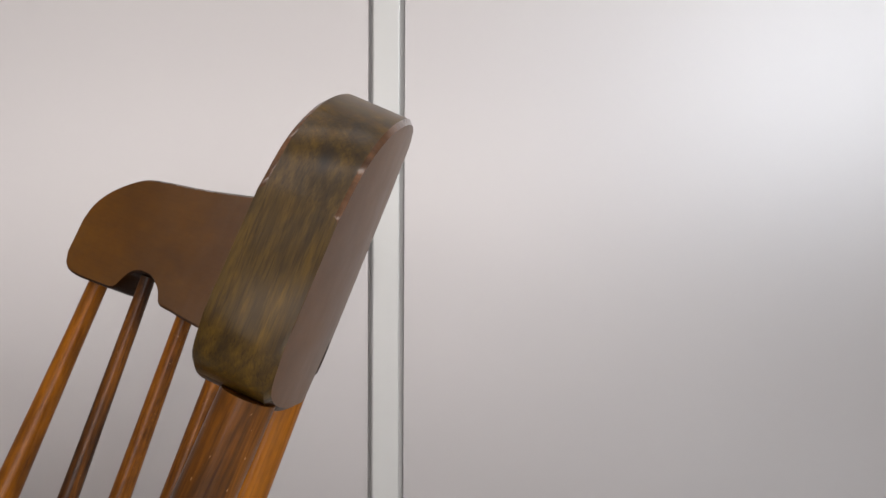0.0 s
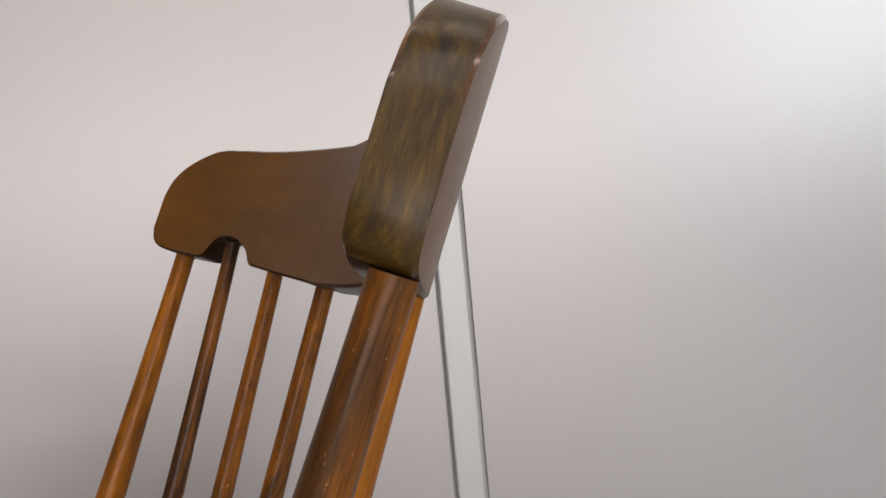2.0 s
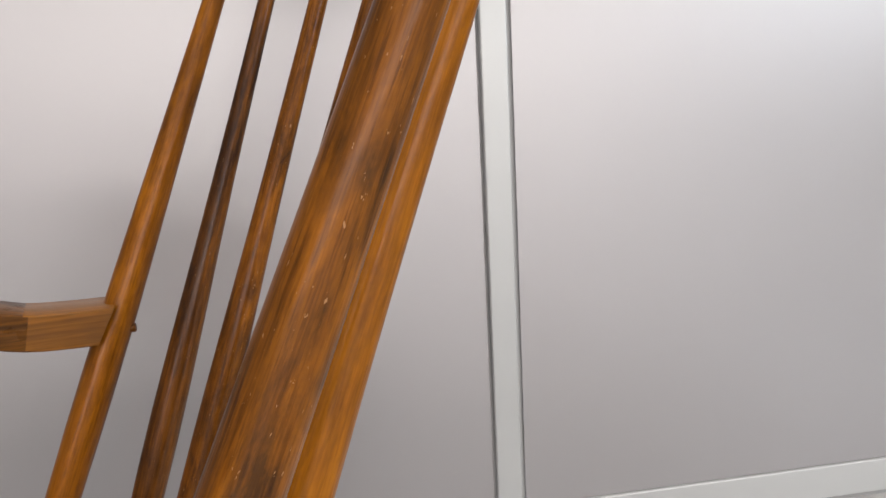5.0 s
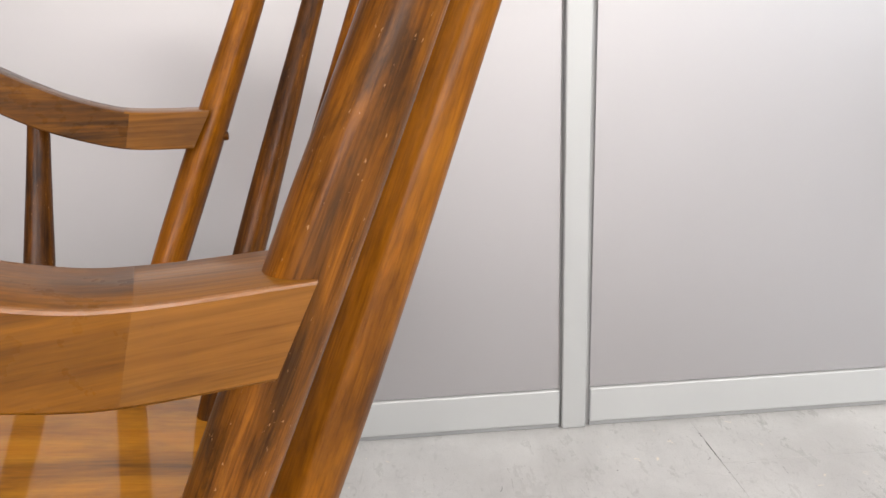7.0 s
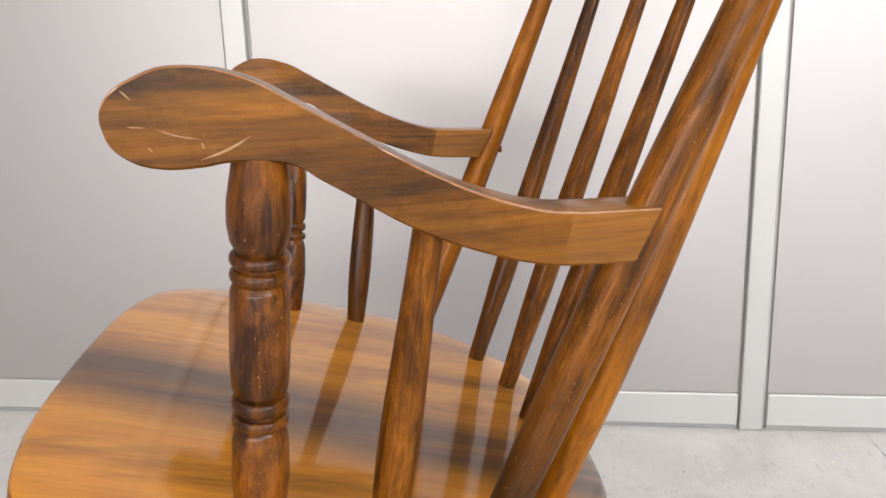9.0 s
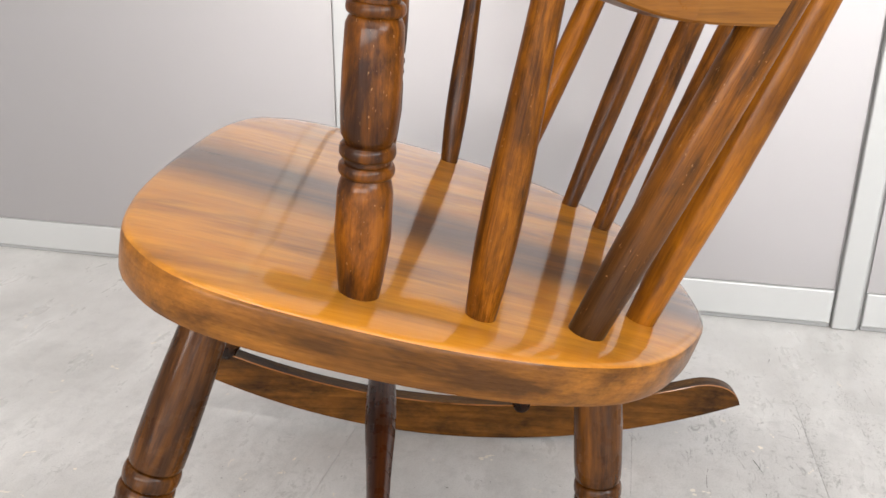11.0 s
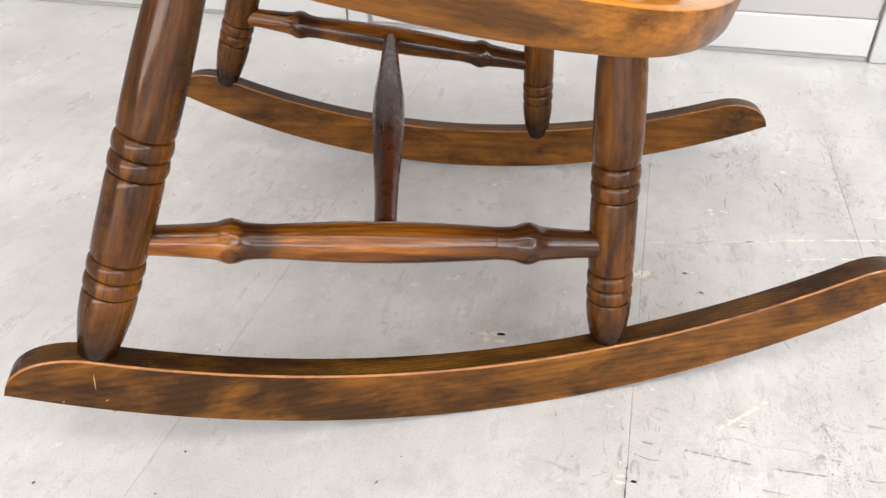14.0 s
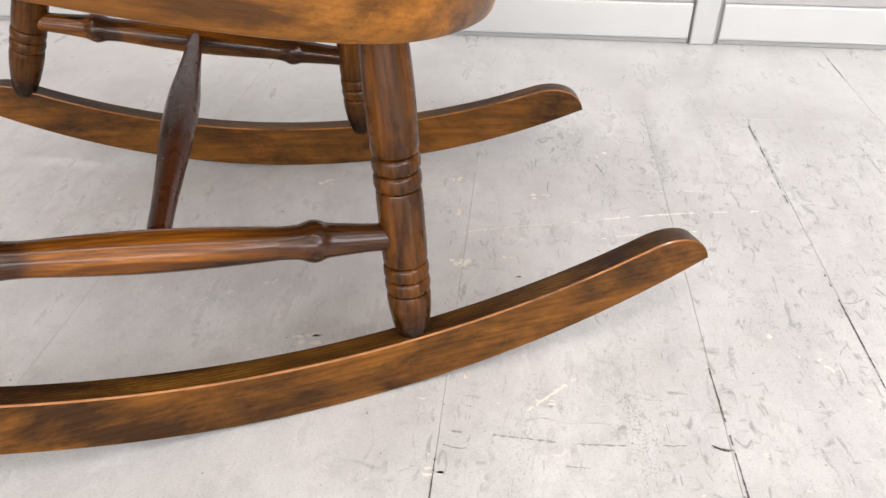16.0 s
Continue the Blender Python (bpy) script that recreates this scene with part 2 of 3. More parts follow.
RAIL = wood("rail_wood", 1, (0.21, 0.084, 0.006), (0.145, 0.054, 0.004), (0.07, 0.026, 0.004), gloss=0.40, cloud=4.0, coat=0.45, lines=0.08, shine=0.34, speckle=0.1, ring_dir=1, relief=0.0)
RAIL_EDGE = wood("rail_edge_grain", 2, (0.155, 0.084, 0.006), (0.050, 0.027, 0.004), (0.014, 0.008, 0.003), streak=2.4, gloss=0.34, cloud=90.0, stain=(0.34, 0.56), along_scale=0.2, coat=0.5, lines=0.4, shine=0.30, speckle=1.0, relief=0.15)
ARM_END = wood("arm_end_wood", 0, (0.34, 0.137, 0.020), (0.21, 0.080, 0.011), (0.075, 0.030, 0.007), cloud=24.0, stain=(0.32, 0.48), shine=0.20, along_scale=0.06, speckle=0.4, coat=0.34, lines=0.35, ring_dir=0, relief=0.15)
ROCKER_TOP = wood("rocker_top_wood", 0, (0.20, 0.094, 0.013), (0.075, 0.031, 0.006), (0.024, 0.010, 0.004), streak=1.4, cloud=30.0, gloss=0.34, stain=(0.40, 0.60), along_scale=0.12, shine=0.22, lines=0.9, coat=0.25)
WORN_EDGE = wood("worn_edge_wood", 0, (0.15, 0.070, 0.032), (0.085, 0.036, 0.014), (0.035, 0.015, 0.006), cloud=40.0, gloss=0.26, stain=(0.40, 0.52), shine=0.12, speckle=0.5, coat=0.7, lines=0.2)
# rubbed edges, their colour lightened to paint in the highlight on the bevel
COPPER_EDGE = wood("rubbed_highlit_edge_wood", 0, (0.40, 0.175, 0.055), (0.26, 0.100, 0.028), (0.09, 0.034, 0.009), cloud=34.0, gloss=0.26, stain=(0.36, 0.50), shine=0.12, speckle=0.5, coat=1.0, lines=0.2)
# rail wood darkened to paint in the shade below the top rail
UNDERSIDE_SHADE = wood("shaded_underside_wood", 1, (0.055, 0.020, 0.005), (0.035, 0.013, 0.004), (0.02, 0.008, 0.003), gloss=0.3, cloud=6.0, coat=0.1, lines=0.2)


def wall_paint():
    mat, nt, bsdf = nodes_of("grey_white_panel_paint")
    vec, w = object_coords(nt)
    big = noise_at(nt, vec, 1.6, 3, 0.5, w)
    fine = noise_at(nt, vec, 900, 2, 0.5)
    nt.links.new(mix(nt, big, (0.366, 0.352, 0.352), (0.392, 0.378, 0.380)), bsdf.inputs["Base Color"])
    bsdf.inputs["Metallic"].default_value = 0.68
    bsdf.inputs["Roughness"].default_value = 0.42
    bsdf.inputs["Coat Weight"].default_value = 0.5
    bsdf.inputs["Coat Roughness"].default_value = 0.30
    bump(nt, bsdf, fine, 0.06, 0.0003)
    return mat


def metal_paint(name, tone):
    mat, nt, bsdf = nodes_of(name)
    vec, w = object_coords(nt)
    big = noise_at(nt, vec, 9, 4, 0.55, w)
    nt.links.new(mix(nt, big, (0.92 * tone, 0.93 * tone, 0.92 * tone), (tone, 1.01 * tone, 0.99 * tone)), bsdf.inputs["Base Color"])
    nt.links.new(maths(nt, "ADD", maths(nt, "MULTIPLY", big, 0.1), 0.34), bsdf.inputs["Roughness"])
    bsdf.inputs["Metallic"].default_value = 0.35
    return mat


def plain(name, colour, rough=0.8):
    mat, nt, bsdf = nodes_of(name)
    vec, w = object_coords(nt)
    n = noise_at(nt, vec, 6, 5, 0.6)
    lo = tuple(0.88 * c for c in colour)
    nt.links.new(mix(nt, n, lo, colour), bsdf.inputs["Base Color"])
    bsdf.inputs["Roughness"].default_value = rough
    return mat


def floor_paint():
    mat, nt, bsdf = nodes_of("worn_grey_white_floor")
    tc = nt.nodes.new("ShaderNodeNewGeometry")
    mp = nt.nodes.new("ShaderNodeMapping")
    mp.inputs["Rotation"].default_value = (0, 0, -WALL_TURN)
    nt.links.new(tc.outputs["Position"], mp.inputs[0])
    p = mp.outputs[0]

    def stretched(su, sv):
        st = nt.nodes.new("ShaderNodeMapping")
        st.inputs["Scale"].default_value = (su, sv, 1.0)
        nt.links.new(p, st.inputs[0])
        return st.outputs[0]
    long_v, long_u = stretched(1.0, 0.35), stretched(0.4, 1.0)
    cloud = noise_at(nt, p, 4.0, 5, 0.6, None, 0.3)
    drag = noise_at(nt, long_v, 16.0, 9, 0.74, None, 0.15)
    mottle = noise_at(nt, p, 26.0, 10, 0.78, None, 0.2)
    scuff = noise_at(nt, long_v, 75.0, 4, 0.65, None, 1.6)
    cross = noise_at(nt, long_u, 60.0, 4, 0.65, None, 1.6)
    speck = noise_at(nt, p, 170.0, 2, 0.5)
    grit = noise_at(nt, p, 520.0, 2, 0.5)
    c = ramp(nt, cloud, [(0.3, (0.475, 0.466, 0.450)), (0.5, (0.555, 0.546, 0.530)), (0.7, (0.63, 0.621, 0.604))])
    axes = nt.nodes.new("ShaderNodeSeparateXYZ")
    nt.links.new(p, axes.inputs[0])
    kept = ramp(nt, maths(nt, "ADD", axes.outputs[1], maths(nt, "MULTIPLY", cloud, 0.2)), [(0.42, (1, 1, 1)), (0.66, (0.4, 0.4, 0.4))])
    drag_f = mix(nt, 1.0, ramp(nt, drag, [(0.34, (0.6, 0.6, 0.6)), (0.56, (0, 0, 0))]), kept, "MULTIPLY")
    c = mix(nt, drag_f, c, (0.45, 0.44, 0.425))
    mottle_f = mix(nt, 1.0, ramp(nt, mottle, [(0.36, (0.5, 0.5, 0.5)), (0.51, (0, 0, 0))]), kept, "MULTIPLY")
    c = mix(nt, mottle_f, c, (0.40, 0.39, 0.38))
    # scuffs gather where people pass, off to one side of the chair
    trodden = maths(nt, "MULTIPLY", maths(nt, "SUBTRACT", axes.outputs[0], 0.05), 2.2, True)
    worn = ramp(nt, maths(nt, "ADD", noise_at(nt, p, 5.0, 4, 0.65), maths(nt, "MULTIPLY", trodden, 0.22)), [(0.54, (0.06, 0.06, 0.06)), (0.72, (1, 1, 1))])
    worn = mix(nt, 1.0, worn, kept, "MULTIPLY")
    for n, hi in ((scuff, 0.43), (cross, 0.385)):
        f = mix(nt, 1.0, ramp(nt, n, [(hi - 0.10, (0.75, 0.75, 0.75)), (hi, (0, 0, 0))]), worn, "MULTIPLY")
        c = mix(nt, f, c, (0.27, 0.265, 0.25))
    c = mix(nt, ramp(nt, speck, [(0.235, (0.85, 0.85, 0.85)), (0.265, (0, 0, 0))]), c, (0.11, 0.10, 0.095))
    c = mix(nt, 0.35, c, ramp(nt, grit, [(0.32, (0.62, 0.62, 0.62)), (0.5, (1, 1, 1))]), "MULTIPLY")
    chip = noise_at(nt, p, 48.0, 3, 0.6, None, 0.6)
    warm = noise_at(nt, p, 5.0, 3, 0.6)
    f = mix(nt, 1.0, ramp(nt, chip, [(0.68, (0, 0, 0)), (0.70, (0.8, 0.8, 0.8))]), ramp(nt, warm, [(0.45, (0, 0, 0)), (0.6, (1, 1, 1))]), "MULTIPLY")
    c = mix(nt, f, c, (0.78, 0.70, 0.58))
    nt.links.new(c, bsdf.inputs["Base Color"])
    nt.links.new(ramp(nt, drag, [(0.3, (0.42, 0.42, 0.42)), (0.7, (0.22, 0.22, 0.22))]), bsdf.inputs["Roughness"])
    bump(nt, bsdf, maths(nt, "ADD", mottle, speck), 0.14, 0.0008)
    return mat


PANEL = wall_paint()
STRIP = metal_paint("grey_painted_strip", 0.47)
SKIRT_PAINT = metal_paint("grey_painted_skirting", 0.51)
SEAL = plain("grey_rubber_seal", (0.30, 0.30, 0.295))
DARK_GAP = plain("grey_joint", (0.46, 0.46, 0.455))
WHITE = plain("white_room_paint", (0.80, 0.80, 0.79))
GREY = plain("grey_room_paint", (0.36, 0.355, 0.35))
FLOOR = floor_paint()
SUBFLOOR = plain("dark_subfloor", (0.15, 0.145, 0.14))
SCRATCH = plain("pale_scratch", (0.80, 0.74, 0.66))
BARE = plain("beige_chip", (0.76, 0.72, 0.64))
BARE_WOOD = plain("scratched_bare_wood", (0.30, 0.16, 0.06), 0.5)
GRIME = plain("dark_grime", (0.10, 0.098, 0.09))
SCUFF = plain("grey_scuff", (0.32, 0.315, 0.30))
RUBBED = plain("rubbed_in_dirt", (0.43, 0.425, 0.41))


# ---- the room ----
def setting(ob, label, category):
    return tagged(ob, label, category, kind="structure")


U0, U1, V0 = -5.6, 5.2, -8.6      # extent along the partition, and the far end of the room behind

# sheets of the floor covering, between thin seams: u from, u to, v from, v to
SHEETS = [(U0, -0.1230, V0, 0.019), (-0.1230, 0.8440, -0.317, 0.019), (-0.1230, 0.2605, V0, -0.317), (0.2605, 0.500, V0, -0.317), (0.500, 0.6510, V0, -0.317),
          (0.6510, 0.8440, V0, -0.317), (0.8440, U1, -0.1470, 0.019), (0.8440, U1, V0, -0.1470)]
floor = part("floor", box_bm(U0, U1, V0, 0.02, -0.10, -0.004), SUBFLOOR, None, "", WALL)
setting(floor, "worn grey-white floor with thin seams and scuffs", "floor")

# partition: backing wall, panels, cover strips and skirting
wall_n = part("wall_north", box_bm(U0, U1, 0.0065, 0.12, 0.0, CEILING), DARK_GAP, None, "", WALL)
setting(wall_n, "light grey steel partition wall with flat panels", "wall")
STRIPS = [(-4.185, -4.138), (-3.225, -3.178), (-2.265, -2.218), (-1.305, -1.258), (-0.3455, -0.3025), (0.6143, 0.6573), (1.574, 1.621), (2.534, 2.581), (3.494, 3.541), (4.454, 4.501)]
SKIRT = 0.0738
edges = [U0] + [e for s in STRIPS for e in s] + [U1]
for i in range(0, len(edges), 2):
    a, b = edges[i] + 0.0072, edges[i + 1] - 0.0034
    part("panel", box_bm(a, b, 0.0, 0.006, SKIRT + 0.0002, CEILING, 0.0012, 2), PANEL, wall_n, "", WALL, smooth=False)
    part("skirting", box_bm(a, b, -0.006, 0.006, 0.009, SKIRT, 0.0028, 3), SKIRT_PAINT, wall_n, "grey painted skirting", WALL, smooth=False)
    part("skirting_seal", box_bm(a, b, -0.002, 0.006, 0.0002, 0.0088, 0.001, 1), SEAL, wall_n, "grey rubber seal", WALL, smooth=False)
for a, b in STRIPS:
    part("cover_strip", box_bm(a, b, -0.009, 0.006, 0.0, CEILING, 0.0035, 3), STRIP, wall_n, "grey painted cover strip", WALL, smooth=False)

setting(part("wall_west", box_bm(U0 - 0.1, U0, V0, 0.12, 0, CEILING), GREY, None, "", WALL), "plain grey room wall", "wall")
WIN = (-8.0, -3.0, 1.3, 3.3)      # wide window in the east wall: v from, v to, z from, z to
SOUTH_WIN = (-5.0, 4.8, 0.75, 2.25)      # wide window in the south wall: u from, u to, z from, z to


def joined(blocks):
    out = bmesh.new()
    for block in blocks:
        scrap = bpy.data.meshes.new("scrap")
        block.to_mesh(scrap)
        block.free()
        out.from_mesh(scrap)
        bpy.data.meshes.remove(scrap)
    return out


bm = joined(box_bm(U1, U1 + 0.1, *b) for b in ((V0, 0.12, 0, WIN[2]), (V0, 0.12, WIN[3], CEILING), (V0, WIN[0], WIN[2], WIN[3]), (WIN[1], 0.12, WIN[2], WIN[3])))
setting(part("wall_east", bm, GREY, None, "", WALL, smooth=False), "plain grey room wall with a wide window", "wall")
bm = joined(box_bm(a, b, V0 - 0.1, V0, c, d) for a, b, c, d in ((U0, U1, 0, SOUTH_WIN[2]), (U0, U1, SOUTH_WIN[3], CEILING), (U0, SOUTH_WIN[0], SOUTH_WIN[2], SOUTH_WIN[3]), (SOUTH_WIN[1], U1, SOUTH_WIN[2], SOUTH_WIN[3])))
setting(part("wall_south", bm, GREY, None, "", WALL, smooth=False), "plain grey room wall with a wide window", "wall")
setting(part("ceiling", box_bm(U0 - 0.1, U1 + 0.1, V0 - 0.1, 0.12, CEILING, CEILING + 0.1), WHITE, None, "", WALL), "plain white ceiling", "ceiling")

# ceiling lamps, in rows that run along the partition
for v, us, share in ((-0.50, (0.05, 1.5), 0.65), (-2.4, (-1.0, 0.3, 1.7, 3.2, 4.6), 1.3), (-4.4, (-1.8, 0.1, 2.0, 4.0), 1.3), (-6.6, (-1.2, 0.9, 3.0), 1.0)):
    for u in us:
        lamp = bpy.data.lights.new("ceiling_lamp", "AREA")
        lamp.shape, lamp.size, lamp.size_y = "RECTANGLE", 1.2, 0.30
        lamp.energy, lamp.color = LAMP_WATTS * share, (1.0, 0.945, 0.905)
        ob = new("ceiling_lamp", lamp)
        ob.matrix_basis = WALL @ pose(u, v, CEILING - 0.03)

# daylight through the wide windows
for (a, b, c, d), watts, tint, at in ((WIN, WINDOW_WATTS, (0.85, 0.94, 1.0), lambda m, z: pose(U1 + 0.02, m, z, 90, 0, 90)), (SOUTH_WIN, SOUTH_WATTS, (1.0, 0.965, 0.945), lambda m, z: pose(m, V0 - 0.02, z, 90, 0, 0))):
    sky_light = bpy.data.lights.new("window_daylight", "AREA")
    sky_light.shape, sky_light.size, sky_light.size_y = "RECTANGLE", b - a, d - c
    sky_light.energy, sky_light.color = watts, tint
    new("window_daylight", sky_light).matrix_basis = WALL @ at((a + b) / 2, (c + d) / 2)

# ---- the rocking chair: faces -x, its mirror plane is y = 0 ----
chair = new("rocking_chair")
chair.empty_display_size = 0.1
chair.matrix_basis = Matrix.Translation((0.075, 0, 0))
tagged(chair, "dark-stained varnished wooden rocking chair with spindle back on grey floor", "rocking chair")
SEAT_SLOPE, SEAT_Z = -0.2603, 0.4086
# seat, back and arms sit a touch askew on the runners
UPPER = Matrix.Rotation(radians(-1.289), 4, "Z") @ Matrix.Translation((0, -0.0055, 0))


def up(x, y, z):
    return UPPER @ Vector((x, y, z))


def seat_z(x):
    return SEAT_Z + SEAT_SLOPE * x


def seat():
    half = smooth_curve([(-0.1860, 0.0), (-0.1845, 0.08), (-0.1795, 0.150), (-0.1665, 0.214), (-0.149, 0.245), (-0.121, 0.2715), (-0.082, 0.2865), (-0.02, 0.2935), (0.045, 0.2925), (0.10, 0.2840),
                         (0.14, 0.2720), (0.179, 0.2525), (0.214, 0.2208), (0.2462, 0.1768), (0.2685, 0.1315), (0.2795, 0.0695), (0.2835, 0.0)], 61)
    ring = [(p[0], p[1]) for p in half] + [(p[0], -p[1]) for p in half[-2:0:-1]]
    n = len(ring)
    cx = 0.04
    bm = bmesh.new()
    levels = [(-0.0375, 0.018), (-0.0372, 0.0085), (-0.0350, 0.0030), (-0.031, 0.0012), (-0.022, 0.0004), (-0.012, 0.0), (-0.0065, 0.0), (-0.0045, 0.0009), (-0.0030, 0.0028), (-0.0022, 0.0055)]
    loops = []
    for h, inset in levels:
        loop = []
        for i, (x, y) in enumerate(ring):
            a, b = Vector(ring[i - 1]), Vector(ring[(i + 1) % n])
            d = (b - a).normalized()
            out = Vector((d.y, -d.x))
            if out.dot(Vector((x - cx, y))) < 0:
                out = -out
            loop.append(bm.verts.new((x - out.x * inset, y - out.y * inset, h)))
        loops.append(loop)
    for a, b in zip(loops, loops[1:]):
        for i in range(n):
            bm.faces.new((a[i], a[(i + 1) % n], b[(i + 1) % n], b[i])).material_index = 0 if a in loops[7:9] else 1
    # faintly domed top and flat underside, as rings towards the middle
    for loop, sign in ((loops[-1], 1), (loops[0], -1)):
        prev = loop
        for s, lift in ((0.95, 0.0010), (0.88, 0.0018), (0.75, 0.0022), (0.5, 0.0022), (0.25, 0.0020), (0.08, 0.0018)):
            cur = [bm.verts.new((cx + (v.co.x - cx) * s, v.co.y * s, v.co.z + (lift if sign > 0 else 0))) for v in loop]
            for i in range(n):
                bm.faces.new((prev[i], prev[(i + 1) % n], cur[(i + 1) % n], cur[i]))
            prev = cur
        bm.faces.new(prev)
    # lay it on the sloping plane, keeping the plan
    tilt = math.atan(-SEAT_SLOPE)
    bm.transform(Matrix.Diagonal((1 / math.cos(tilt), 1, 1, 1)))
    place = UPPER @ Matrix.Translation((0, 0, SEAT_Z)) @ Matrix.Rotation(tilt, 4, "Y")
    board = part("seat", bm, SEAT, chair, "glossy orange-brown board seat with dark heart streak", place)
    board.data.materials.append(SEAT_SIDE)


seat()

# legs: dense profile with two pairs of turned rings
def leg_profile(length, front):
    """Shares of the length from the foot, and radii; the front legs have the longer foot."""
    up_by, fat = (0.013, 1.07) if front else (0.0, 1.02)
    low = [(0.0, 0.0100), (0.004, 0.0124), (0.018, 0.0156), (0.034, 0.0178), (0.045, 0.0184), (0.0485, 0.0181), (0.0505, 0.0174), (0.0512, 0.0148)]
    low = [(h * (1 + up_by / 0.05), r) for h, r in low]
    rest = bead(0.0514, 0.0648, 0.0156, 0.0032) + bead(0.0652, 0.0786, 0.0156, 0.0032) + [(0.0790, 0.0148), (0.0800, 0.0172), (0.0825, 0.0181), (0.095, 0.0184), (0.115, 0.0184), (0.138, 0.0183), (0.1440, 0.0179), (0.1458, 0.0173), (0.1466, 0.0148)]
    rest += bead(0.1468, 0.1608, 0.0157, 0.0032) + bead(0.1612, 0.1752, 0.0157, 0.0032) + [(0.1754, 0.0148), (0.1764, 0.0173), (0.180, 0.0183), (0.195, 0.0190), (0.225, 0.0192), (0.25, 0.0183)]
    low += [(h + up_by, r) for h, r in rest] + [(length, 0.0158)]
    return [(h / length, r * (fat if h < 0.19 else 1.0 + (fat - 1.0) * max(0.0, 1 - (h - 0.19) / 0.03))) for h, r in low]


def leg_axis(front, side):
    if front:
        p0, p1 = Vector((-0.2325, -0.2675, 0.1080)), Vector((-0.1150, -0.2260, 0.3950))
    else:
        p0, p1 = Vector((0.1775, -0.2075, 0.0455)), Vector((0.1655, -0.1850, 0.325))
    if side > 0:
        p0.y, p1.y = -p0.y, -p1.y
        p1.x -= 0.008 if front else 0.0
    return p0, p1


for side in (-1, 1):
    for front in (True, False):
        p0, p1 = leg_axis(front, side)
        turned("leg", p0, p1, None, LEG, chair, dense=leg_profile((p1 - p0).length, front))
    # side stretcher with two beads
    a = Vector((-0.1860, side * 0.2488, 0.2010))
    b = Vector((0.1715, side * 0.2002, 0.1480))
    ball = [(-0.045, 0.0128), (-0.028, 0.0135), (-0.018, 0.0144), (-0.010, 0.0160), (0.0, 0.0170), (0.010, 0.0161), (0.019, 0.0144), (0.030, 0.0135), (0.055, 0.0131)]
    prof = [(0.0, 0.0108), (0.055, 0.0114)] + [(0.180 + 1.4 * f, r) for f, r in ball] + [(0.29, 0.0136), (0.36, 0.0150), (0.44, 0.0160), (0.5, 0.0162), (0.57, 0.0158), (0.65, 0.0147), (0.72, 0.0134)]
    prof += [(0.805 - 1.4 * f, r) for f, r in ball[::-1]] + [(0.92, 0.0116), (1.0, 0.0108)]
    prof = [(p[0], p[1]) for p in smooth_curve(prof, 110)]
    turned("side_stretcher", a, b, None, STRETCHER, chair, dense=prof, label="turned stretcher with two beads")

turned("cross_stretcher", (-0.0100, -0.2100, 0.1790), (-0.0100, 0.2100, 0.1790),
       [(0, 0.0088), (0.10, 0.0096), (0.25, 0.0122), (0.38, 0.0152), (0.5, 0.0160), (0.62, 0.0152), (0.75, 0.0122), (0.90, 0.0096), (1, 0.0088)], CROSS, chair)


def scratch_on(line, wide, face_y, place):
    """A thin pale scratch along points (x, z) on an upright face at y = face_y(x)."""
    pts = smooth_curve(line, 12)
    bm = bmesh.new()
    prev = None
    for i, (x, z) in enumerate(pts):
        h = wide / 2 * max(0.15, min(1.0, i / 3, (11 - i) / 3))
        d = (pts[min(i + 1, 11)] - pts[max(i - 1, 0)]).normalized() * h
        cur = [bm.verts.new((x - d.y, face_y(x), z + d.x)), bm.verts.new((x + d.y, face_y(x), z - d.x))]
        if prev:
            bm.faces.new((prev[0], prev[1], cur[1], cur[0]))
        prev = cur
    part("scratch", bm, BARE_WOOD, chair, "pale scratch", place, smooth=False)


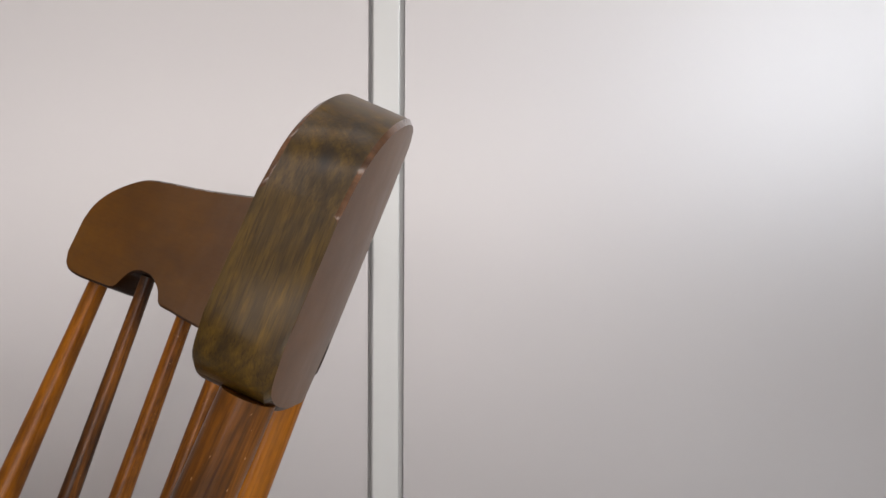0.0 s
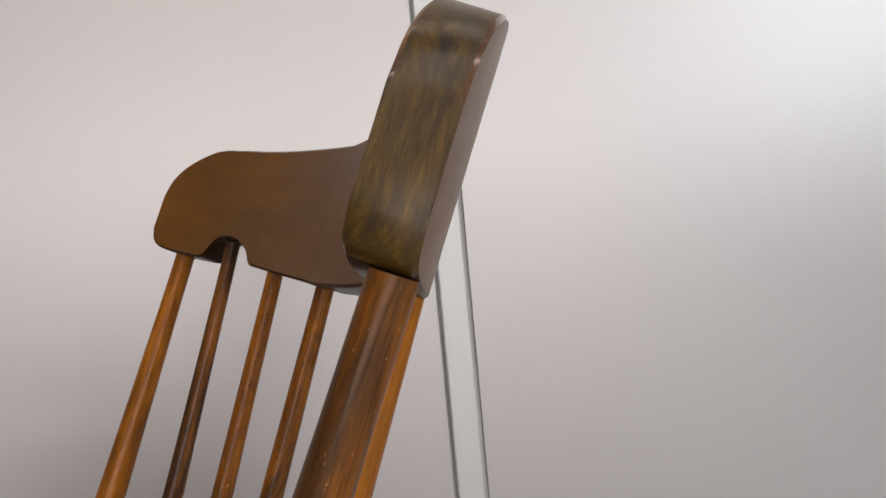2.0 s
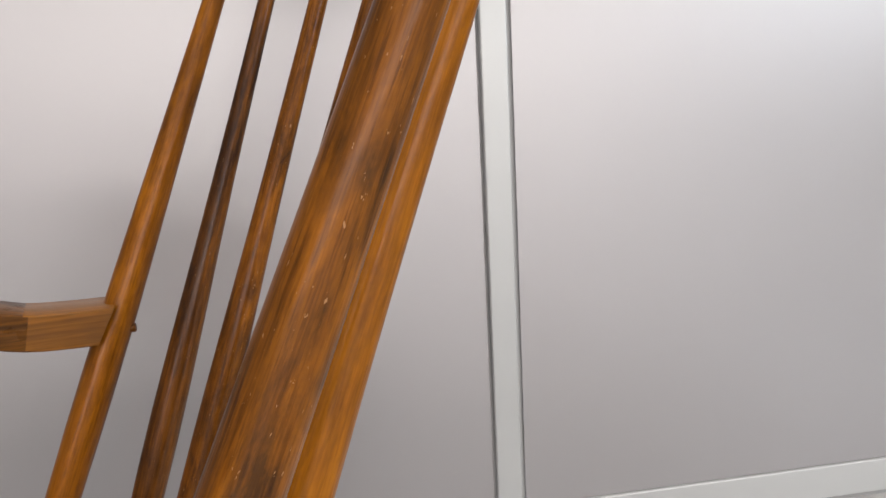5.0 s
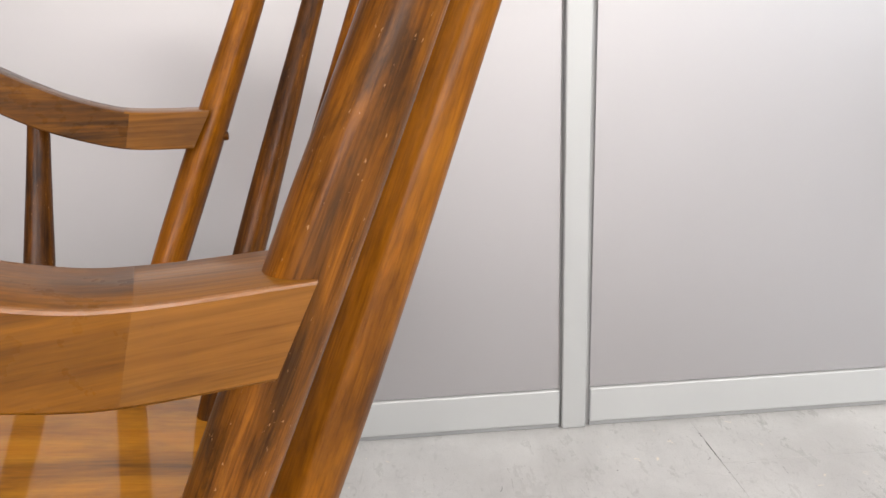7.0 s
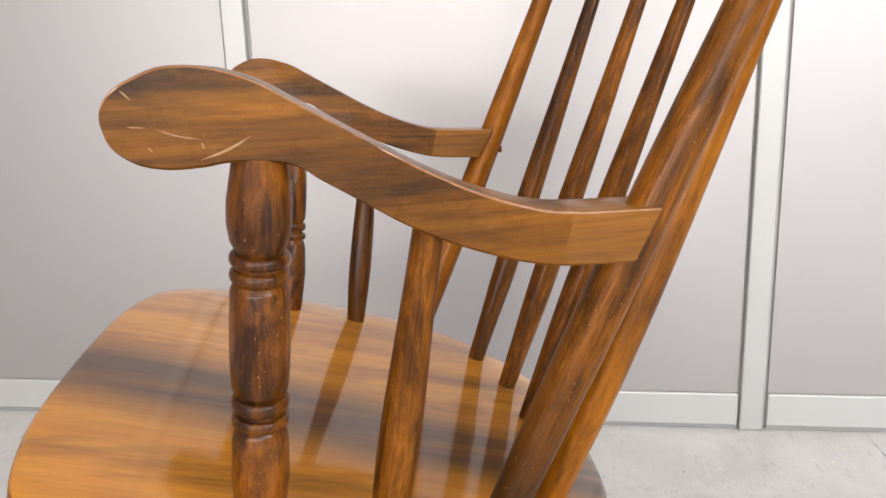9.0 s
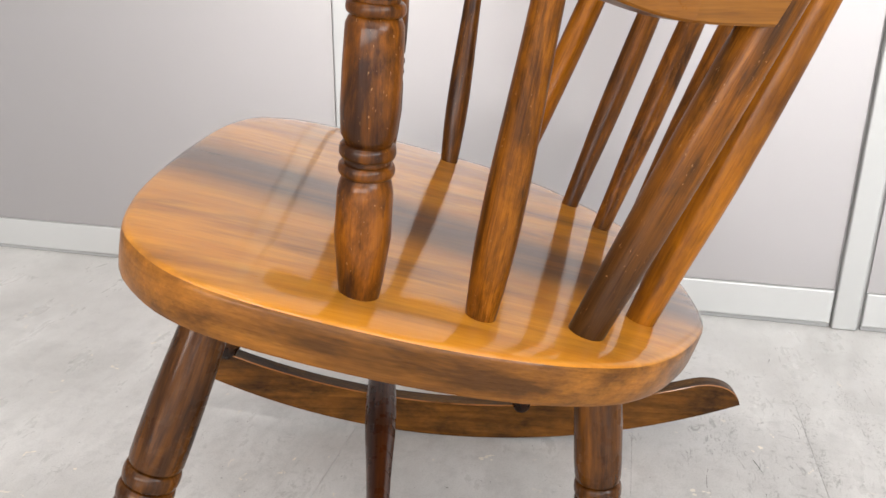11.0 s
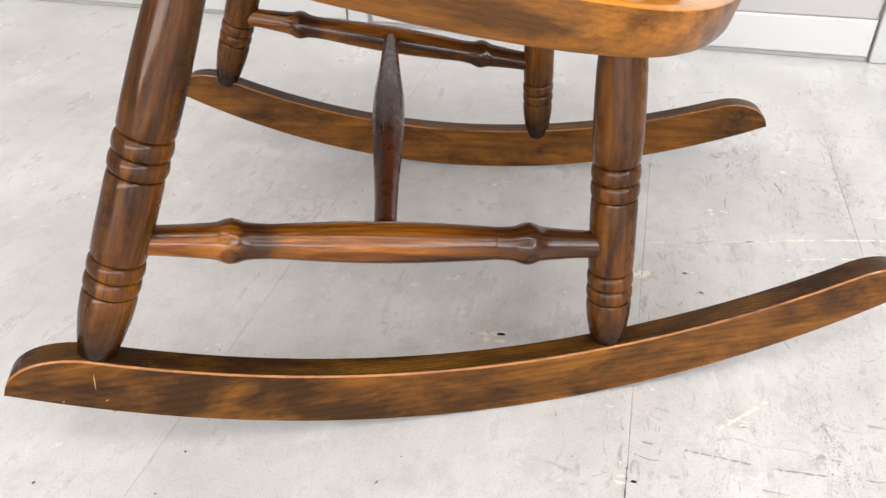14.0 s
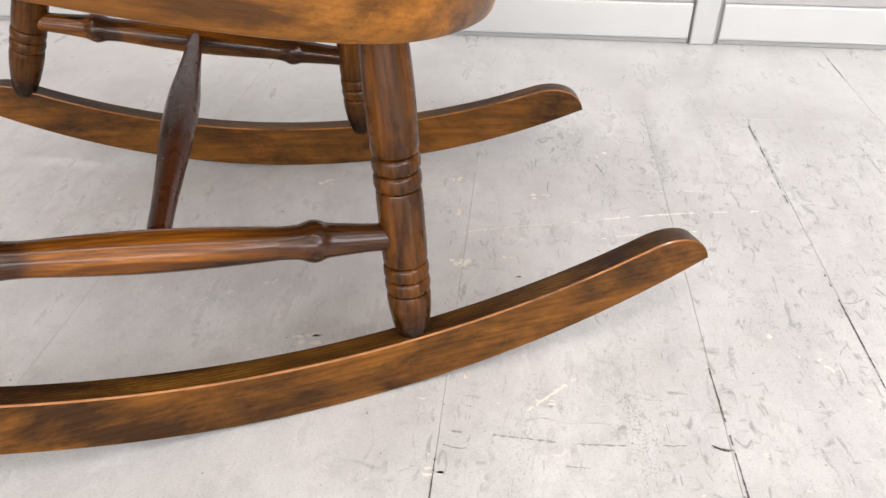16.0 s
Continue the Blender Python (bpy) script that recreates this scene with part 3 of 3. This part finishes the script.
# rockers: bent boards that toe in towards the back
def rocker(side):
    toe = math.atan2(0.058, 0.400)
    f = Vector((-0.2210, -0.2685, 0))
    R, s0, zb = 0.925, 0.109, 0.0
    bm = bmesh.new()
    n = 72
    w = 0.0115
    x0, x1 = -0.298, 0.471
    secs = []
    for i in range(n + 1):
        x = x0 + (x1 - x0) * (0.5 - 0.5 * math.cos(math.pi * i / n))
        r = R if x < s0 else R + 0.04
        zb_i = zb + r - math.sqrt(r * r - (x - s0) ** 2)
        slope = (x - s0) / math.sqrt(r * r - (x - s0) ** 2)
        full = 0.0525 - (0.003 if x < s0 else 0.0065) * abs((x - s0) / 0.38) ** 2
        e0, e1 = x - x0, x1 - x
        e = min(e0 / 0.055, e1 / 0.055, 1.0)
        h = 0.004 + (full - 0.004) * math.sqrt(max(0.0, 1 - (1 - e) ** 2))
        hx, hz = -slope, 1.0
        k = h / math.hypot(hx, hz)
        top = (x + hx * k * 0.6, zb_i + hz * k)
        c = 0.0013 if h > 0.012 else 0.0009
        lo = (x, zb_i)
        sec = [(-w, c, lo), (-w + c, 0, lo), (w - c, 0, lo), (w, c, lo), (w, -c, top), (w - c, 0, top), (-w + c, 0, top), (-w, -c, top)]
        secs.append([bm.verts.new((px, dy, pz + dz)) for dy, dz, (px, pz) in sec])
    for a, b in zip(secs, secs[1:]):
        for k in range(8):
            bm.faces.new((a[k], a[(k + 1) % 8], b[(k + 1) % 8], b[k])).material_index = {4: 2, 5: 1, 6: 2}.get(k, 0)
    bm.faces.new(secs[0])
    bm.faces.new(secs[-1][::-1])
    m = Matrix.Translation((f.x, f.y, 0)) @ Matrix.Rotation(toe, 4, "Z") @ Matrix.Translation((-f.x, 0, 0))
    if side > 0:
        flip = Matrix.Diagonal((1, -1, 1, 1))
        bm.transform(flip)
        m = flip @ m @ flip
    ob = part("rocker", bm, ROCKER, chair, "curved bentwood runner with rounded ends", m)
    ob.data.materials.append(ROCKER_TOP)
    ob.data.materials.append(COPPER_EDGE)


rocker(-1)
rocker(1)

# pale scratches and chips on the outer face of one runner: (x, z) along each, and width
toe_in = Matrix.Translation((-0.2210, -0.2685, 0)) @ Matrix.Rotation(math.atan2(0.058, 0.400), 4, "Z") @ Matrix.Translation((0.2210, 0, 0))
for line, wide in (([(-0.2322, 0.1047), (-0.2333, 0.0977), (-0.2347, 0.0882)], 0.0008), ([(-0.2607, 0.0805), (-0.2588, 0.0817)], 0.0008), ([(-0.2308, 0.0758), (-0.2282, 0.0771)], 0.0008),
                   ([(-0.2287, 0.0650), (-0.2251, 0.0631)], 0.0016), ([(-0.1612, 0.0425), (-0.1591, 0.0392)], 0.0012), ([(-0.1865, 0.0994), (-0.1781, 0.0966)], 0.0007)):
    scratch_on(line, wide, lambda x: -0.0115 - 0.0003, toe_in)

# back: two posts and five spindles into the curved top rail
POST = [(0, 0.0128), (0.1, 0.0142), (0.25, 0.0155), (0.4, 0.0152), (0.5, 0.0143), (0.7, 0.0117), (0.9, 0.0092), (1, 0.0086)]
SPINDLE = [(0, 0.0092), (0.08, 0.0108), (0.2, 0.0133), (0.35, 0.0130), (0.6, 0.0092), (0.8, 0.0073), (1, 0.0062)]
ARM_SPINDLE = [(0, 0.0102), (0.1, 0.0118), (0.25, 0.0134), (0.45, 0.0132), (0.65, 0.0115), (0.85, 0.0100), (1, 0.0092)]
LEAN, RAIL_X, RAIL_Z = 0.426, 0.4634, 0.94


def rail_x(y, z):
    """Middle of the rail's thickness; the ends bend a little more."""
    return RAIL_X - 0.945 * y * y - 1.1 * max(0.0, abs(y) - 0.2) ** 2 + LEAN * (z - RAIL_Z)


for y0, y1, x1, z1 in ((-0.2215, -0.2827, 0.3945, 0.9580), (0.2215, 0.2680, 0.3985, 0.9510)):
    x0 = 0.1445
    turned("back_post", up(x0, y0, seat_z(x0) - 0.006), up(x1, y1, z1), POST, POST_WOOD if y0 < 0 else STICK_AMBER, chair)
for y0, y1, x0, shift, timber in ((0.1625, 0.1987, 0.2086, -0.0020, STICK_DARK), (0.0861, 0.1100, 0.2284, -0.0043, STICK), (0.0016, 0.0114, 0.2300, -0.0010, STICK),
                                  (-0.088, -0.097, 0.2315, 0.0045, STICK), (-0.1713, -0.2004, 0.1980, 0.0068, STICK_AMBER)):
    z1 = 0.9565
    turned("spindle", up(x0, y0, seat_z(x0) - 0.007), up(rail_x(y1, z1) + shift, y1, z1), [(f, r * (1.2 if y0 < -0.15 else 1.0)) for f, r in SPINDLE], timber, chair)


# small wooden peg that pins the arm, in the post on the wall's side
p0, p1 = up(0.1445, 0.2215, seat_z(0.1445) - 0.006), up(0.3985, 0.2680, 0.9510)
q = p0 + (p1 - p0) * ((0.597 - p0.z) / (p1.z - p0.z))
turned("peg", q + Vector((0.010, -0.004, 0)), q + Vector((0.0185, -0.006, 0)), None, STICK, chair, dense=[(0, 0.0042), (0.8, 0.0042), (0.95, 0.0036), (1.0, 0.0022)], seg=14)


def top_rail():
    """Curved, leaning board; lower edge scalloped, ends rounded."""
    top = smooth_curve([(0.0, 1.0175), (0.06, 1.0210), (0.12, 1.0260), (0.17, 1.0320), (0.21, 1.0385), (0.246, 1.0445), (0.266, 1.0430), (0.285, 1.0360), (0.2965, 1.0240), (0.3005, 1.0080)], 56)
    low = smooth_curve([(0.0, 0.9240), (0.08, 0.9275), (0.128, 0.9318), (0.143, 0.9338), (0.1475, 0.9368), (0.153, 0.9425), (0.162, 0.9480), (0.173, 0.9530), (0.187, 0.9562), (0.201, 0.9570), (0.212, 0.9545), (0.2195, 0.9485), (0.2245, 0.9432), (0.232, 0.9415),
                        (0.254, 0.9450), (0.272, 0.9485), (0.286, 0.9530), (0.2945, 0.9590), (0.2985, 0.9700)], 56)
    T = 0.0128
    bm = bmesh.new()

    def at(y, z, off):
        slope = 1.89 * y + math.copysign(2.2 * max(0.0, abs(y) - 0.2), y)
        d = Vector((1, slope, 0)).normalized()
        # the end beside the camera's side sits a little shorter, higher and further back
        if y < 0:
            k = (y / 0.3) ** 2
            y, z = y * 0.984, z + 0.0070 * k
            return UPPER @ (Vector((rail_x(y, z) + 0.0095 * math.exp(-((y + 0.13) / 0.05) ** 2) + k * (0.042 * (z - 1.03) + 0.0038), y, z)) + Vector((d.x * off * 0.92, d.y * off * 0.92, -0.39 * off)))
        k = max(0.0, (z - 0.97) / 0.07) * (y / 0.26) ** 2
        z, y = z - 0.0065 * k, y - 0.004 * k
        return UPPER @ (Vector((rail_x(y, z), y, z)) + Vector((d.x * off * 0.92, d.y * off * 0.92, -0.39 * off)))
    cols = []
    ys = [(-1, k) for k in range(55, 0, -1)] + [(1, k) for k in range(56)]
    for s, k in ys:
        yt, zt = top[k]
        yb, zb = low[k]
        loop = []
        e = 0.0016
        rows = 7
        pts = []
        for j in range(rows):
            f = j / (rows - 1)
            pts.append((yb + (yt - yb) * f, zb + (zt - zb) * f))
        # around: front face upwards, back face downwards, with small rounded edges
        for j, (y, z) in enumerate(pts):
            if j in (0, rows - 1):
                dz = e if j == 0 else -e
                pair = [(y, z + dz, -T), (y, z, -T + e)]
                loop += pair if j else pair[::-1]
            else:
                loop.append((y, z, -T))
        for j, (y, z) in reversed(list(enumerate(pts))):
            if j in (0, rows - 1):
                dz = e if j == 0 else -e
                pair = [(y, z + dz, T), (y, z, T - e)]
                loop += pair if j == 0 else pair[::-1]
            else:
                loop.append((y, z, T))
        cols.append([bm.verts.new(at(s * y, z, o)) for y, z, o in loop])
    for (_, near_end), a, b in zip(ys, cols, cols[1:]):
        n = len(a)
        for k in range(n):
            face = bm.faces.new((a[k], a[(k + 1) % n], b[(k + 1) % n], b[k]))
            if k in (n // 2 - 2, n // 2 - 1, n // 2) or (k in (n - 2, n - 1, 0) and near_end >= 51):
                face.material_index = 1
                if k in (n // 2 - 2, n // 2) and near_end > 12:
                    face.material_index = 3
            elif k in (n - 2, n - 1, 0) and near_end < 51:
                # lower faces carry the shade in their colour
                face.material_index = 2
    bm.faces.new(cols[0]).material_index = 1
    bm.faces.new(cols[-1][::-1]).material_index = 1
    # grain follows the lean of the board
    place = Matrix.Translation((RAIL_X, 0, RAIL_Z)) @ Matrix.Rotation(math.atan(LEAN), 4, "Y")
    bm.transform(place.inverted())
    ob = part("top_rail", bm, RAIL, chair, "dark olive-brown curved top rail with scalloped lower edge", place)
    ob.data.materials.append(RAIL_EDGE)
    ob.data.materials.append(UNDERSIDE_SHADE)
    ob.data.materials.append(WORN_EDGE)


top_rail()


# arms: sawn boards that dip at the back and rise to a round knob in front
def arm(side):
    top = smooth_curve([(0.2480, 0.6108), (0.1973, 0.6125), (0.1682, 0.6165), (0.1326, 0.6285), (0.105, 0.6418), (0.0849, 0.6530), (0.0339, 0.6832), (0.0157, 0.6940), (-0.0022, 0.7007), (-0.0169, 0.7035), (-0.0316, 0.7028), (-0.0440, 0.6980), (-0.0520, 0.6935), (-0.0572, 0.6880), (-0.0597, 0.6825), (-0.0602, 0.6775)], 90)
    low = smooth_curve([(0.2305, 0.5782), (0.188, 0.5800), (0.1623, 0.5843), (0.1335, 0.5934), (0.1089, 0.6034), (0.0884, 0.6141), (0.0651, 0.6288), (0.0457, 0.6410), (0.030, 0.6507), (0.002, 0.6537), (-0.0134, 0.6521), (-0.0300, 0.6518), (-0.0430, 0.6545), (-0.0520, 0.6598), (-0.0575, 0.6662), (-0.0602, 0.6775)], 90)
    rise = 0.0115 if side > 0 else 0.0
    bm = bmesh.new()
    secs = []
    for (xt, zt), (xb, zb) in zip(top[:-1], low[:-1]):
        ot, ob_ = (-(0.2638 + (0.2474 - x) * 0.1062) for x in (xt, xb))
        f = max(0.0, min(1.0, (0.19 - (xt + xb) / 2) / 0.22))
        wide = 0.046 + 0.010 * f * f * (3 - 2 * f)
        e = 0.0015
        d = Vector((xt - xb, zt - zb))
        u = d.normalized() * min(e, d.length * 0.3)
        loop = [(xb + u.x, ob_, zb + u.y), (xt - u.x, ot, zt - u.y), (xt - 0.29 * u.x, ot + 0.29 * e, zt - 0.29 * u.y), (xt, ot + e, zt), (xt, ot + wide - e, zt), (xt - 0.29 * u.x, ot + wide - 0.29 * e, zt - 0.29 * u.y),
                (xt - u.x, ot + wide, zt - u.y), (xb + u.x, ob_ + wide, zb + u.y), (xb, ob_ + wide - e, zb), (xb, ob_ + e, zb)]
        secs.append([bm.verts.new(up(x, y * -side, z + rise)) for x, y, z in loop])
    for a, b in zip(secs, secs[1:]):
        for k in range(10):
            face = bm.faces.new((a[k], a[(k + 1) % 10], b[(k + 1) % 10], b[k]))
            # outer top bevel gets the painted edge highlight
            face.material_index = 2 if k in (1, 2) else 1 if face.calc_center_median().x > 0.183 else 0
    bm.faces.new(secs[0]).material_index = 1
    bm.faces.new(secs[-1][::-1])
    # grain runs along the board, which splays outward to the front
    place = Matrix.Translation((0, -side * -0.26, 0.63)) @ Matrix.Rotation(math.atan(0.1062) * -side + radians(-1.289), 4, "Z")
    bm.transform(place.inverted())
    ob = part("armrest", bm, ARM, chair, "curved wooden armrest with rounded knob", place)
    ob.data.materials.append(ARM_END)
    ob.data.materials.append(COPPER_EDGE)
    # the two sawn faces are flat
    for p in ob.data.polygons:
        if abs(p.normal.z) < 0.02 and abs(p.normal.y) > 0.9:
            p.use_smooth = False


ARM_POST = ([(0.0, 0.0128), (0.06, 0.0150), (0.18, 0.0178), (0.30, 0.0172), (0.325, 0.0158), (0.333, 0.0148)] + bead(0.340, 0.372, 0.0138, 0.0034) + bead(0.384, 0.420, 0.0138, 0.0034) + [(0.428, 0.0148), (0.440, 0.0166), (0.50, 0.0176), (0.60, 0.0175), (0.69, 0.0168), (0.705, 0.0152)]
            + bead(0.712, 0.742, 0.0136, 0.0034) + bead(0.752, 0.780, 0.0136, 0.0034) + [(0.790, 0.0142), (0.808, 0.0164), (0.85, 0.0180), (0.90, 0.0178), (0.95, 0.0160), (1.0, 0.0142)])
for side in (-1, 1):
    arm(side)
    turned("arm_post", up(-0.0097, side * 0.2433, seat_z(-0.0097) - 0.004), up(0.0130, side * 0.2750, 0.656 + (0.0115 if side > 0 else 0)), None, ARM_POST_WOOD, chair, dense=ARM_POST, label="turned arm post with paired rings")
    turned("arm_spindle", up(0.0700, side * 0.2358, seat_z(0.0700) - 0.005), up(0.1050, side * 0.2640, 0.612 + (0.0115 if side > 0 else 0)), ARM_SPINDLE, STICK_DARK if side > 0 else STICK, chair)

# pale scratches on the outer face of one armrest: (x, z) along each, and width
for line, wide in (([(-0.0147, 0.656), (-0.0008, 0.6607), (0.0111, 0.667)], 0.0013), ([(-0.0491, 0.6924), (-0.0442, 0.6872)], 0.0009), ([(-0.0348, 0.6728), (-0.0246, 0.6688), (-0.0133, 0.6666)], 0.0008),
                   ([(-0.048, 0.6744), (-0.0392, 0.6737)], 0.0007), ([(-0.0134, 0.6651), (-0.0123, 0.6615)], 0.0010), ([(-0.0392, 0.6639), (-0.0369, 0.6615)], 0.0009)):
    scratch_on(line, wide, lambda x: -(0.2638 + (0.2474 - x) * 0.1062) - 0.0003, UPPER)

# ---- floor sheets ----
for a, b, c, d in SHEETS:
    part("floor_sheet", box_bm(a + 0.00015, b - 0.00015, c + 0.00015, d - 0.00015, -0.004, 0.0, 0.0002, 1), FLOOR, floor, "", WALL, smooth=False)

rng = random.Random(4)


def mark(name, pts, width, material, ragged=0.5, gap=0.0, n=60, label=""):
    """A thin ragged streak on the floor along points (u, v); gap is the share left out."""
    line = smooth_curve(pts, n)
    bm = bmesh.new()
    prev, keep = None, True
    for i, q in enumerate(line):
        d = (line[min(i + 1, n - 1)] - line[max(i - 1, 0)]).normalized()
        taper = min(1.0, i / 3, (n - 1 - i) / 3)
        w = width * (1 - ragged * rng.random()) * max(taper, 0.05)
        off = width * 0.35 * ragged * (rng.random() - 0.5)
        side = Vector((-d.y, d.x))
        a, b = q + side * (w / 2 + off), q - side * (w / 2 - off)
        cur = [bm.verts.new((a.x, a.y, 0.0005)), bm.verts.new((b.x, b.y, 0.0005))]
        if prev and keep:
            bm.faces.new((prev[0], prev[1], cur[1], cur[0]))
        if rng.random() < 0.3:
            keep = rng.random() > gap
        prev = cur
    bmesh.ops.delete(bm, geom=[v for v in bm.verts if not v.link_faces], context="VERTS")
    part(name, bm, material, floor, label, WALL, smooth=False)


def chips(u, v, spread, size, count, material, label=""):
    """A cluster of small ragged flakes where the paint is gone."""
    bm = bmesh.new()
    for _ in range(count):
        cu, cv, r = u + spread * rng.uniform(-1, 1), v + spread * 0.5 * rng.uniform(-1, 1), size * rng.uniform(0.35, 1)
        k = 9
        e = rng.uniform(0.4, 0.9)
        bm.faces.new([bm.verts.new((cu + r * rng.uniform(0.5, 1.1) * math.cos(2 * math.pi * i / k), cv + e * r * rng.uniform(0.5, 1.1) * math.sin(2 * math.pi * i / k), 0.0005)) for i in range(k)])
    part("paint_chip", bm, material, floor, label, WALL, smooth=False)


mark("scratch", [(0.256, -0.6646), (0.374, -0.632), (0.503, -0.600), (0.6124, -0.5827)], 0.0042, SCRATCH, 0.9, 0.35, 110, "long pale scratch")
mark("scratch", [(0.262, -0.661), (0.34, -0.641), (0.42, -0.622)], 0.0025, SCRATCH, 0.9, 0.3, 60, "long pale scratch")
mark("scratch", [(0.40, -0.667), (0.46, -0.648), (0.53, -0.634)], 0.0030, SCRATCH, 0.9, 0.45, 60, "long pale scratch")
mark("scratch", [(0.49, -0.548), (0.56, -0.540)], 0.0030, SCRATCH, 0.9, 0.4, 30, "long pale scratch")
mark("scratch", [(0.333, -0.936), (0.3775, -0.8913)], 0.0040, SCRATCH, 0.7, 0.25, 40, "long pale scratch")
for u, v, spread, size, count in ((0.310, -0.711, 0.006, 0.0075, 3), (0.320, -0.746, 0.006, 0.005, 4), (0.075, -0.563, 0.014, 0.006, 7), (0.2425, -0.5416, 0.016, 0.005, 7), (0.344, -0.574, 0.014, 0.005, 5), (0.1197, -0.8638, 0.014, 0.006, 8),
                                  (0.2597, -1.0079, 0.008, 0.006, 5), (0.255, -0.724, 0.010, 0.005, 6), (0.349, -0.925, 0.008, 0.004, 5), (0.06, -0.78, 0.010, 0.004, 4), (0.02, -0.80, 0.010, 0.004, 4)):
    chips(u, v, spread, size, count, BARE)
mark("seam_grime", [(0.6475, -0.3215), (0.648, -0.412), (0.6475, -0.565)], 0.0027, GRIME, 0.9, 0.45, 90)
mark("seam_grime", [(0.6480, -0.70), (0.6500, -0.80), (0.651, -0.90)], 0.0019, GRIME, 0.8, 0.35, 70)
mark("seam_grime", [(0.4985, -0.86), (0.5024, -0.963), (0.5045, -1.03)], 0.0019, GRIME, 0.8, 0.25, 70)
mark("seam_grime", [(0.4848, -0.9585), (0.494, -0.9625), (0.5035, -0.9618)], 0.0032, GRIME, 0.7, 0.1, 24)
mark("seam_grime", [(0.2605, -0.99), (0.2600, -1.05)], 0.0016, GRIME, 0.8, 0.3, 30)
mark("seam_grime", [(0.8425, -0.05), (0.8435, -0.145)], 0.0022, GRIME, 0.8, 0.3, 30)
# dark drag marks, some across and some along the sheets
for _ in range(110):
    u, v = rng.uniform(0.1, 1.0), rng.uniform(-1.25, -0.15)
    if rng.random() < 0.6:
        l = rng.choice((0.02, 0.035, 0.06, 0.12)) * rng.uniform(0.7, 1.2)
        pts = [(u, v), (u + rng.uniform(-0.006, 0.006), v + l / 2), (u + rng.uniform(-0.01, 0.01), v + l)]
    else:
        l = rng.uniform(0.012, 0.05)
        pts = [(u, v), (u + l / 2, v + rng.uniform(-0.006, 0.006)), (u + l, v + rng.uniform(-0.012, 0.012))]
    mark("scuff_mark", pts, rng.uniform(0.0006, 0.0019), SCUFF if rng.random() < 0.75 else GRIME, 0.95, 0.55, 26)


def trail(pts, count, spread, size, material=RUBBED):
    """Specks of rubbed-in dirt strewn along a line on the floor."""
    line = smooth_curve(pts, 80)
    bm = bmesh.new()
    for _ in range(count):
        q = line[rng.randrange(80)]
        cu, cv = q.x + rng.gauss(0, spread), q.y + rng.gauss(0, spread * 1.5)
        r, e, k = size * rng.uniform(0.3, 1.0) ** 1.5, rng.uniform(0.8, 2.6), 7
        bm.faces.new([bm.verts.new((cu + r * rng.uniform(0.5, 1.1) * math.cos(2 * math.pi * i / k), cv + e * r * rng.uniform(0.5, 1.1) * math.sin(2 * math.pi * i / k), 0.0004)) for i in range(k)])
    part("scuff_trail", bm, material, floor, "", WALL, smooth=False)


for pts, count, spread, size in (([(0.423, -0.833), (0.416, -0.896), (0.426, -0.936), (0.432, -0.973), (0.430, -1.014)], 130, 0.004, 0.0016), ([(0.342, -0.898), (0.331, -0.965), (0.326, -1.026)], 70, 0.005, 0.0014),
                                 ([(0.570, -0.751), (0.570, -0.805)], 40, 0.003, 0.0014), ([(0.524, -0.835), (0.519, -0.870)], 40, 0.003, 0.0014), ([(0.503, -0.273), (0.503, -0.437), (0.506, -0.509)], 120, 0.006, 0.0024),
                                 ([(0.580, -0.255), (0.587, -0.343), (0.598, -0.464)], 90, 0.007, 0.0024), ([(0.394, -0.377), (0.394, -0.476)], 60, 0.007, 0.0022), ([(0.434, -0.540), (0.433, -0.595)], 40, 0.005, 0.0018),
                                 ([(0.47, -0.62), (0.46, -0.76), (0.465, -0.90)], 90, 0.012, 0.0015), ([(0.66, -0.62), (0.62, -0.74), (0.60, -0.90)], 90, 0.02, 0.0014), ([(0.70, -0.30), (0.80, -0.31), (0.92, -0.30)], 60, 0.012, 0.0016)):
    trail(pts, 3 * count, 1.25 * spread, 0.62 * size)
mark("scuff_mark", [(0.26, -0.965), (0.315, -0.966), (0.384, -0.968), (0.472, -0.961), (0.503, -0.962)], 0.0026, SCUFF, 0.95, 0.5, 120)
for u, v in ((0.825, -0.136), (0.852, -0.131), (0.672, -0.147), (0.519, -0.149), (0.851, -0.287), (0.784, -0.300), (0.722, -0.511), (0.516, -0.205), (0.035, -0.641), (-0.343, -0.464), (-0.100, -1.111), (-0.098, -1.067), (-0.202, -1.125)):
    chips(u, v, 0.001, 0.0018, 2, GRIME)
for u, v in ((0.1019, -0.864), (0.0372, -0.6423), (-0.0652, -0.3489), (-0.2945, -0.5687), (0.86, -0.137), (0.83, -0.132)):
    chips(u, v, 0.0012, 0.0014, 2, GRIME)
